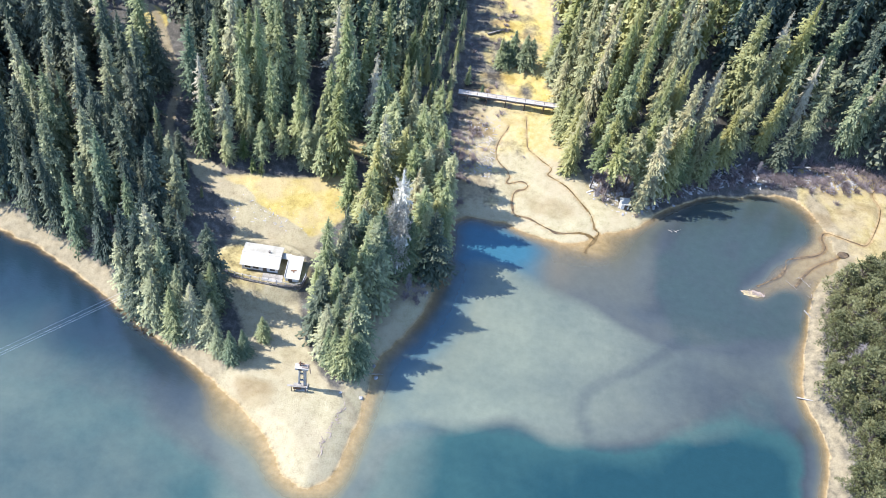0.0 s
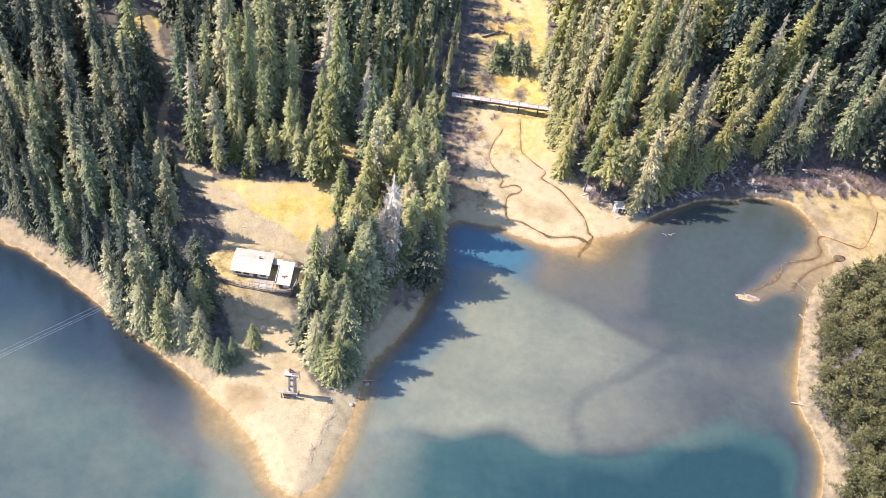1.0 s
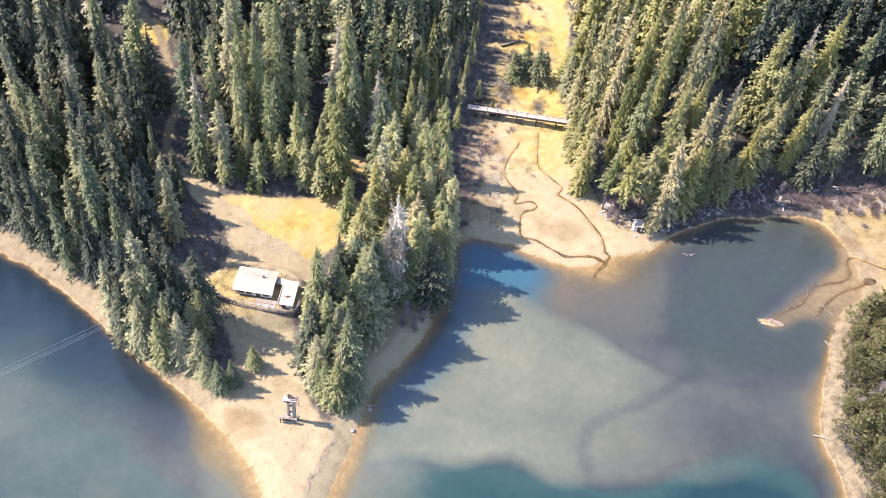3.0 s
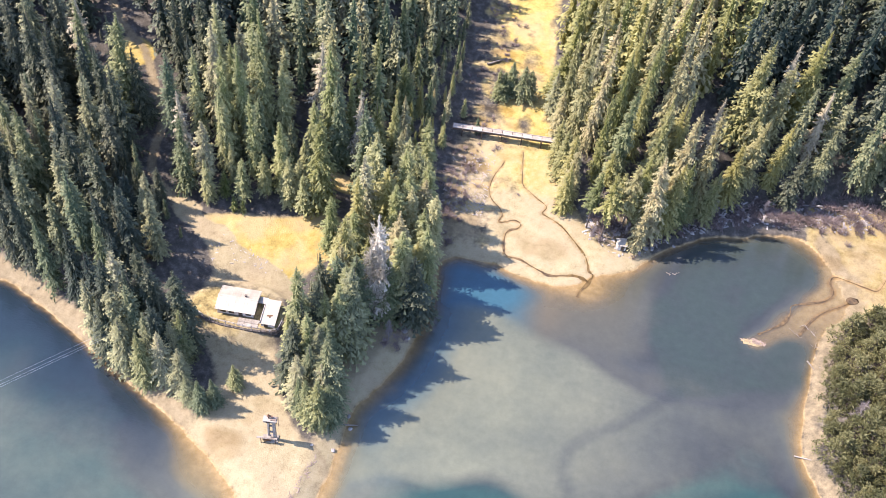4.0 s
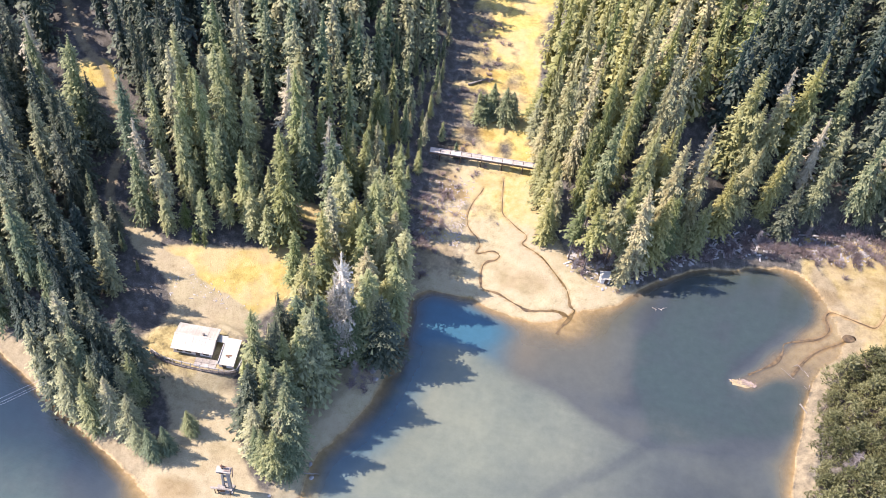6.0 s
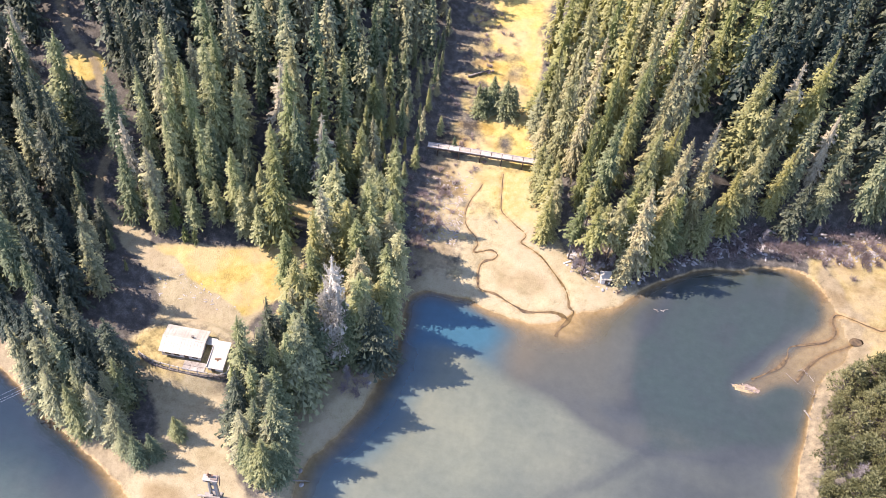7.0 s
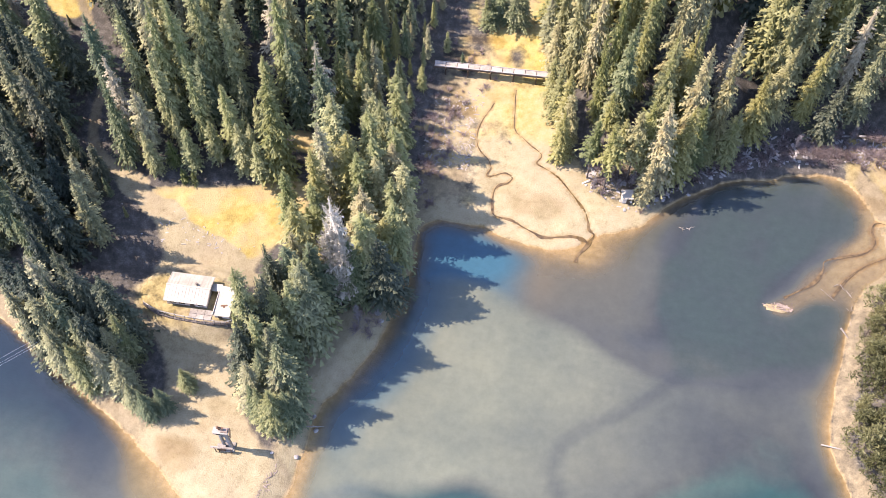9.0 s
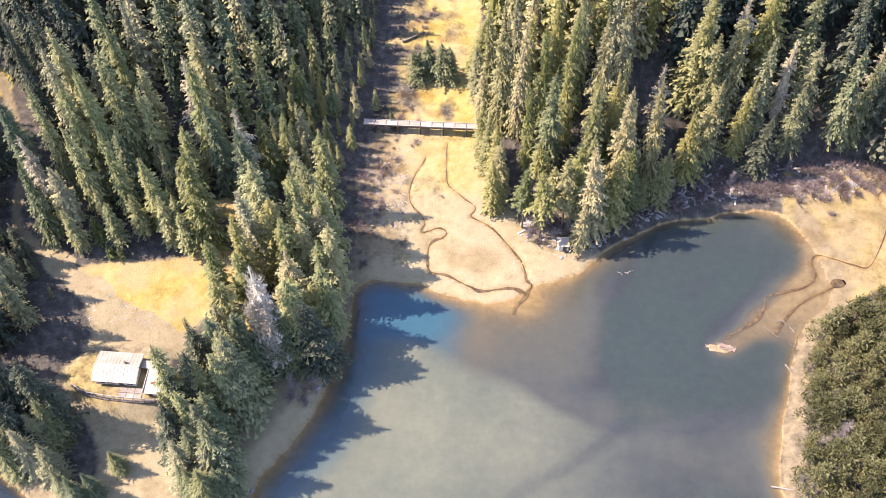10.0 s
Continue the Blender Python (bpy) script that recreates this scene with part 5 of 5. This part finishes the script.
head = part("head", boxes(((3.3, 1.4, 1.2), (-0.1, 0.2, 13.2)), ((3.5, 1.6, 0.14), (-0.1, 0.2, 13.86)), bevel=0.05), M_OLD_CONCRETE, tower, "pale concrete head box")
part("roof", boxes(((1.5, 1.2, 0.4), (0.7, 0.3, 14.1), 0, 0, 6), bevel=0.05), M_DEBRIS, head, "brown cover over the head")
part("board", boxes(((0.14, 1.9, 2.0), (1.95, 0.0, 13.3), 14)), M_DARK_WOOD, head, "dark weathered board")
part("hatch", boxes(((1.0, 0.08, 0.8), (-0.6, -0.53, 13.1))), M_DARK_WOOD, head)
part("mast", rod((-0.5, 0.4, 13.9), (-0.5, 0.4, 16.4), 0.2), M_RUST, tower)
part("pulley", rod((-0.9, 0.4, 15.4), (0.5, 0.4, 15.2), 0.28), M_RUST, tower)
deck = part("lower_deck", boxes(((5.2, 0.5, 0.22), (-1.1, -0.9, 2.9)), ((1.9, 1.3, 0.14), (-1.2, -0.5, 2.75))), M_OLD_CONCRETE, tower, "grey boarded deck")
part("machine_box", boxes(((1.9, 1.1, 1.3), (-1.2, -0.6, 2.0))), M_RUST, deck, "dark machine housing")
for x in (-2.6, -1.8, 1.0):
    part("leg", boxes(((0.18, 0.18, 3.0), (x, -1.2, 1.3))), M_DARK_WOOD, deck)
for x in (-2.7, -0.9, 1.1):
    part("rail_post", boxes(((0.08, 0.08, 1.0), (x, -1.28, 3.5))), M_DARK_WOOD, deck)
part("hand_rail", rod((-2.8, -1.28, 3.95), (1.2, -1.28, 3.95), 0.045), M_DARK_WOOD, deck)
for k in range(22):
    part("rung", boxes(((0.45, 0.05, 0.05), (0.7, -0.22, 0.8 + k * 0.5))), M_STEEL, tower)

# footbridge over the valley
bridge = thing("footbridge", pose(10.6, 185.2, 7.0, 0, 0, 4.0), "pale slab footbridge on low trestles across the meadow", "bridge")
span, wide = 30.0, 1.6
for k in range(11):
    x = -span / 2 + (k + 0.5) * span / 11
    part("slab", boxes(((span / 11 - 0.14, wide, 0.2), (x, 0, 0.1 + 0.02 * math.sin(k * 2.1))), bevel=0.03), M_BRIDGE, bridge)
for y in (-0.7, 0.7):
    part("girder", boxes(((span, 0.24, 0.42), (0, y, -0.22))), M_DARK_WOOD, bridge)
for k in range(12):
    x = -span / 2 + k * span / 11
    part("crossbeam", boxes(((0.2, wide + 0.7, 0.24), (x, 0, -0.14))), M_DARK_WOOD, bridge)
for k in range(1, 11, 2):
    x = -span / 2 + k * span / 11
    t = part("trestle", boxes(((0.28, 2.2, 0.28), (x, 0, -0.56))), M_DARK_WOOD, bridge)
    for y in (-0.85, 0.85):
        part("post", boxes(((0.26, 0.26, 3.2), (x, y, -2.1))), M_DARK_WOOD, t)
for y in (-0.78, 0.78):
    part("kerb_rail", boxes(((span, 0.12, 0.16), (0, y, 0.29))), M_GREY_WOOD, bridge)

# pump hut and lean-to on the far shore
hx, hy = 45.6, 158.2
hut = thing("pump_hut", pose(hx, hy, height(hx, hy), 0, 0, 12) @ Matrix.Diagonal((1.25, 1.25, 1.2, 1)), "tiny white hut on the gravel shore", "hut")
part("wall", boxes(((1.8, 1.5, 1.7), (0, 0, 0.8))), M_WALL, hut)
part("roof", boxes(((2.2, 2.0, 0.1), (0, 0, 1.72), 0, 8)), M_ROOF, hut)
part("door", boxes(((0.7, 0.06, 1.4), (0.2, -0.77, 0.72))), M_DARK_WOOD, hut)
hx, hy = 43.0, 166.8
shelter = thing("shelter", pose(hx, hy, height(hx, hy), 0, 0, 20), "small pale-roofed open shelter under the trees", "shelter")
part("roof", boxes(((2.8, 2.0, 0.1), (0, 0, 2.1), 0, 10)), M_ROOF, shelter)
for x in (-1.2, 1.2):
    for y in (-0.8, 0.8):
        part("post", boxes(((0.12, 0.12, 2.3), (x, y, 0.95))), M_DARK_WOOD, shelter)

# power line over the west lake
pole_x, pole_y = -56.4, 100.2
pz = height(pole_x, pole_y)
pole = thing("power_pole", pose(pole_x, pole_y, pz), "wooden power pole hidden among the spruces", "pole")
part("shaft", rod((0, 0, -0.5), (0, 0, 9.5), 0.16), M_BARK, pole)
part("crossarm", boxes(((0.14, 2.0, 0.14), (0, 0, 9.2), -42)), M_DARK_WOOD, pole)
for k, off in enumerate((-0.9, 0.0, 0.55)):
    rows = []
    for s in np.linspace(0, 1, 40):
        x, y = pole_x - 168 * s + off * 0.74, pole_y - 180 * s - off * 0.67
        rows.append((x, y, pz + 8.6 - 20 * s * (1 - s) * 0.35 + 4 * s, 0.016))
    v, f = tubes([rows], 5)
    tagged(new("power_cable", mesh_of("power_cable", v, f, M_CABLE, True)), "thin grey power cable spanning the lake", "cable", "cables over the lake")


# ---- logs, stones and brush ----
def log(name, a, b, r, label, material=M_DRIFT, seed=0):
    lr = np.random.default_rng(seed)
    a, b = np.array(a, float), np.array(b, float)
    rows = [(*(a + (b - a) * s + lr.normal(0, 0.03, 3)), r * (1 - 0.5 * s)) for s in np.linspace(0, 1, 7)]
    paths = [rows]
    for _ in range(4):
        p = a + (b - a) * lr.uniform(0.4, 0.95)
        paths.append([(*p, r * 0.35), (*(p + lr.normal(0, 0.45, 3) + np.array([0, 0, 0.25])), 0.02)])
    v, f = tubes(paths, 7)
    return tagged(new(name, mesh_of(name, v, f, material, True)), label, "log")


log("driftwood_log", (89.7, 108.2, 0.12), (96.2, 107.7, 0.70), 0.2, "long pale driftwood log reaching into the water", seed=1)
log("driftwood_log", (93.5, 135.4, 0.10), (95, 133.2, 0.30), 0.22, "short bleached driftwood log at the waterline", seed=2)
log("driftwood_log", (96, 133.7, 0.75), (98.7, 134.1, 0.85), 0.18, "short bleached driftwood log on the beach", seed=3)
log("fallen_trunk", (0.3, 211.6, 7.63), (5.5, 215.3, 8.06), 0.35, "pale fallen trunk lying in the valley meadow", seed=4)
log("fallen_trunk", (47.6, 158.5, 1.59), (51.5, 156.9, 0.73), 0.22, "fallen grey trunk on the far shore", seed=5)
log("fallen_trunk", (-11.6, 90.3, 0.90), (-6.8, 91.5, 0.30), 0.18, "fallen grey trunk on the spit shore", seed=6)
log("fallen_trunk", (-3.7, 119.7, 1.20), (2.1, 118.8, 0.20), 0.17, "fallen grey trunk on the shore", seed=7)
log("fallen_trunk", (-0.6, 131.4, 0.90), (3.4, 131.2, 0.10), 0.16, "fallen grey trunk at the waterline", seed=8)
log("driftwood_log", (89.3, 144.2, 0.15), (92.1, 141.8, 0.15), 0.06, "thin driftwood branch on the mud bar", seed=9)
log("driftwood_log", (-108.8, 105.9, 0.05), (-105.3, 104.5, 0.05), 0.15, "pale branches floating near the bank", seed=10)

for k, (x, y, u, v) in enumerate(((94.6, 144.9, 95.7, 143.3), (93.3, 146.2, 94.2, 144.7), (95.9, 141.4, 95.3, 139.4), (91.9, 145.4, 93.1, 146.4), (95.3, 137.5, 96, 135.6))):
    log("driftwood_branch", (x, y, 0.12), (u, v, 0.22), 0.07, "short grey driftwood branch at the water's edge", seed=20 + k)

log("floating_branch", (58, 153.9, 0.07), (59.3, 153.5, 0.06), 0.1, "short pale branch floating off the shore", seed=31)
log("floating_branch", (59.6, 154.1, 0.04), (60.4, 153.8, 0.05), 0.09, "short pale branch floating off the shore", seed=32)


def boulder(x, y, s, k):
    bm = bmesh.new()
    bmesh.ops.create_icosphere(bm, subdivisions=2, radius=1.0)
    br = random.Random(k)
    sx, sy, sz = br.uniform(0.8, 1.3), br.uniform(0.7, 1.1), br.uniform(0.45, 0.7)
    for v in bm.verts:
        q = v.co * (1 + 0.28 * noise.noise(v.co * 1.6 + Vector((k * 7.1, 0, 0))))
        v.co = Vector((q.x * sx, q.y * sy, q.z * sz)) * s
    me = bpy.data.meshes.new("boulder")
    bm.to_mesh(me)
    bm.free()
    me.materials.append(M_ROCK)
    ob = tagged(new("boulder", me), "pale grey boulder on the shore", "boulder", "boulders on the shore")
    ob.matrix_world = pose(x, y, height(x, y) + 0.12 * s, 0, 0, br.uniform(0, 360))


br = random.Random(11)
for k, (x, y, s) in enumerate([(-2.4, 118.4, 0.8), (-3.8, 120.8, 0.6), (-1.3, 116.7, 0.5), (-0.9, 123.9, 0.6), (-8.2, 90.5, 0.6), (-10.4, 84.3, 0.5),
                               (-9.3, 93.3, 0.45), (-14.9, 83.6, 0.4), (52, 159.8, 0.7), (50.6, 158, 0.5), (63.8, 168.8, 0.6), (66.2, 169.6, 0.5)]):
    boulder(x, y, s, k)
for k in range(46):
    x = br.uniform(38, 112)
    lo = float(np.interp(x, [38, 50, 60, 75, 90, 112], [158, 158, 166, 176, 181, 184]))
    boulder(x, lo + br.uniform(-3, 5), br.uniform(0.2, 0.5), 40 + k)


def shrubs(name, spots, label, material, tall, seed):
    sr = np.random.default_rng(seed)
    vs, fs, base = [], [], 0
    forms = []
    for _ in range(5):
        paths = []
        for _ in range(22):
            a = sr.normal(0, 0.25, 2)
            b = a + sr.normal(0, 0.55, 2)
            top = sr.uniform(0.6, 1.0)
            paths.append([(*a, -0.1, 0.035), (*((a + b) / 2), top * 0.55, 0.03), (*b, top, 0.012)])
            for _ in range(2):
                c = (a + b) / 2 + sr.normal(0, 0.4, 2)
                paths.append([(*((a + b) / 2), top * 0.55, 0.02), (*c, top * sr.uniform(0.6, 1.05), 0.01)])
        forms.append(tubes(paths, 3))
    for x, y in spots:
        v, f = forms[int(sr.integers(5))]
        s, turn = tall * sr.uniform(0.6, 1.3), sr.uniform(0, 6.28)
        c, q = math.cos(turn), math.sin(turn)
        vs.append(np.stack([(v[:, 0] * c - v[:, 1] * q) * s + x, (v[:, 0] * q + v[:, 1] * c) * s + y, v[:, 2] * s + height(x, y)], 1))
        fs.append(f + base)
        base += len(v)
    return tagged(new(name, mesh_of(name, np.vstack(vs), np.vstack(fs), material)), label, "shrubs", kind="stuff")


brush_rng = np.random.default_rng(21)
foot = []
for _ in range(340):
    x = brush_rng.uniform(37, 128)
    lo = float(np.interp(x, [37, 50, 60, 75, 90, 112, 128], [163, 159, 166, 175, 180, 184, 186]))
    y = lo + brush_rng.normal(2.0, 3.2)
    if masks(x, y)[1] > 2.5:
        foot.append((x, y))
shrubs("brush", foot, "bare purplish-brown brush at the foot of the slope", M_BRUSH, 1.5, 5)
bank = []
for _ in range(120):
    y = brush_rng.uniform(112, 175)
    x = float(np.interp(y, [96, 105, 115, 130, 145, 160, 200], [-13, -9, -5, -2.5, -2.5, -1, -1])) + brush_rng.normal(0, 3.0)
    if masks(x, y)[1] > 1.5:
        bank.append((x, y))
shrubs("undergrowth", bank, "bare grey-brown undergrowth on the wooded bank", M_BRUSH, 1.2, 6)
marsh = []
for _ in range(90):
    y = brush_rng.uniform(160, 240)
    x = brush_rng.normal(3.5, 4.0)
    if masks(x, y)[1] > 3 and -6 < x < 18:
        marsh.append((x, y))
shrubs("marsh_brush", marsh, "low brown brush scattered over the valley meadow", M_BRUSH, 0.9, 7)


def rubble(name, spots, label, material, size, seed):
    """Strewn stones and bits of drift wood, as one mesh."""
    sr = np.random.default_rng(seed)
    vs, fs, base = [], [], 0
    cube = np.array([(-1, -1, -1), (1, -1, -1), (1, 1, -1), (-1, 1, -1), (-1, -1, 1), (1, -1, 1), (1, 1, 1), (-1, 1, 1)], float)
    sides = np.array([(0, 3, 2, 1), (4, 5, 6, 7), (0, 1, 5, 4), (1, 2, 6, 5), (2, 3, 7, 6), (3, 0, 4, 7)])
    for x, y in spots:
        v = cube * (1 + sr.normal(0, 0.2, (8, 3))) * np.where(cube[:, 2:] > 0, (0.7, 0.7, 1), 1)
        long = sr.uniform(2.0, 5.0) if sr.random() < 0.3 else sr.uniform(0.7, 1.6)
        v = v * np.array([long, sr.uniform(0.6, 1.1), sr.uniform(0.35, 0.6)]) * size * sr.uniform(0.5, 1.2)
        turn = sr.uniform(0, 6.28)
        c, q = math.cos(turn), math.sin(turn)
        vs.append(np.stack([v[:, 0] * c - v[:, 1] * q + x, v[:, 0] * q + v[:, 1] * c + y, v[:, 2] + height(x, y) + 0.12 * size], 1))
        fs.append(sides + base)
        base += 8
    return tagged(new(name, mesh_of(name, np.vstack(vs), np.vstack(fs), material)), label, "rubble", kind="stuff")


strewn = []
for _ in range(420):
    y = brush_rng.choice([170.6, 166.0, 163.2, 160.0, 176.5]) + brush_rng.normal(0, 1.7)
    x = brush_rng.uniform(-2.5, 9.0)
    if masks(x, y)[1] > 1:
        strewn.append((x, y))
rubble("flood_debris", strewn, "bleached drift wood and stones strewn over the flats", M_DRIFT, 0.17, 31)
strewn = []
for _ in range(700):
    x = brush_rng.uniform(36, 112)
    lo = float(np.interp(x, [36, 50, 60, 75, 90, 112], [163, 160, 168, 178, 182, 185]))
    y = lo + brush_rng.normal(1.0, 2.6)
    if masks(x, y)[1] > 2:
        strewn.append((x, y))
rubble("scree", strewn, "pale stones strewn at the foot of the slope", M_ROCK, 0.3, 32)
strewn = [(81.8 + a, 138.4 + b) for a, b in zip(brush_rng.normal(0, 1.5, 150), brush_rng.normal(0, 0.6, 150))]
rubble("island_debris", strewn, "pinkish drift wood and pebbles heaped on a mud islet", M_DEBRIS, 0.16, 33)
strewn = [(-44 + a, 126 + b) for a, b in zip(brush_rng.normal(0, 7, 60), brush_rng.normal(0, 1.6, 60))]
rubble("clearing_stones", strewn, "small stones and chips along the clearing's edge", M_ROCK, 0.14, 34)
strewn = []
for s in np.linspace(0, 1, 90):
    x, y = np.interp(s, [0, 0.4, 0.7, 1], [-13.4, -14.4, -15.2, -16.2]), np.interp(s, [0, 0.4, 0.7, 1], [81.5, 76.5, 72.5, 67.5])
    strewn.append((x + brush_rng.normal(0, 0.3) + 0.4 * math.sin(s * 21), y + brush_rng.normal(0, 0.25)))
rubble("drift_line", strewn, "thin line of twigs and stones left on the spit", M_DEBRIS, 0.13, 35)
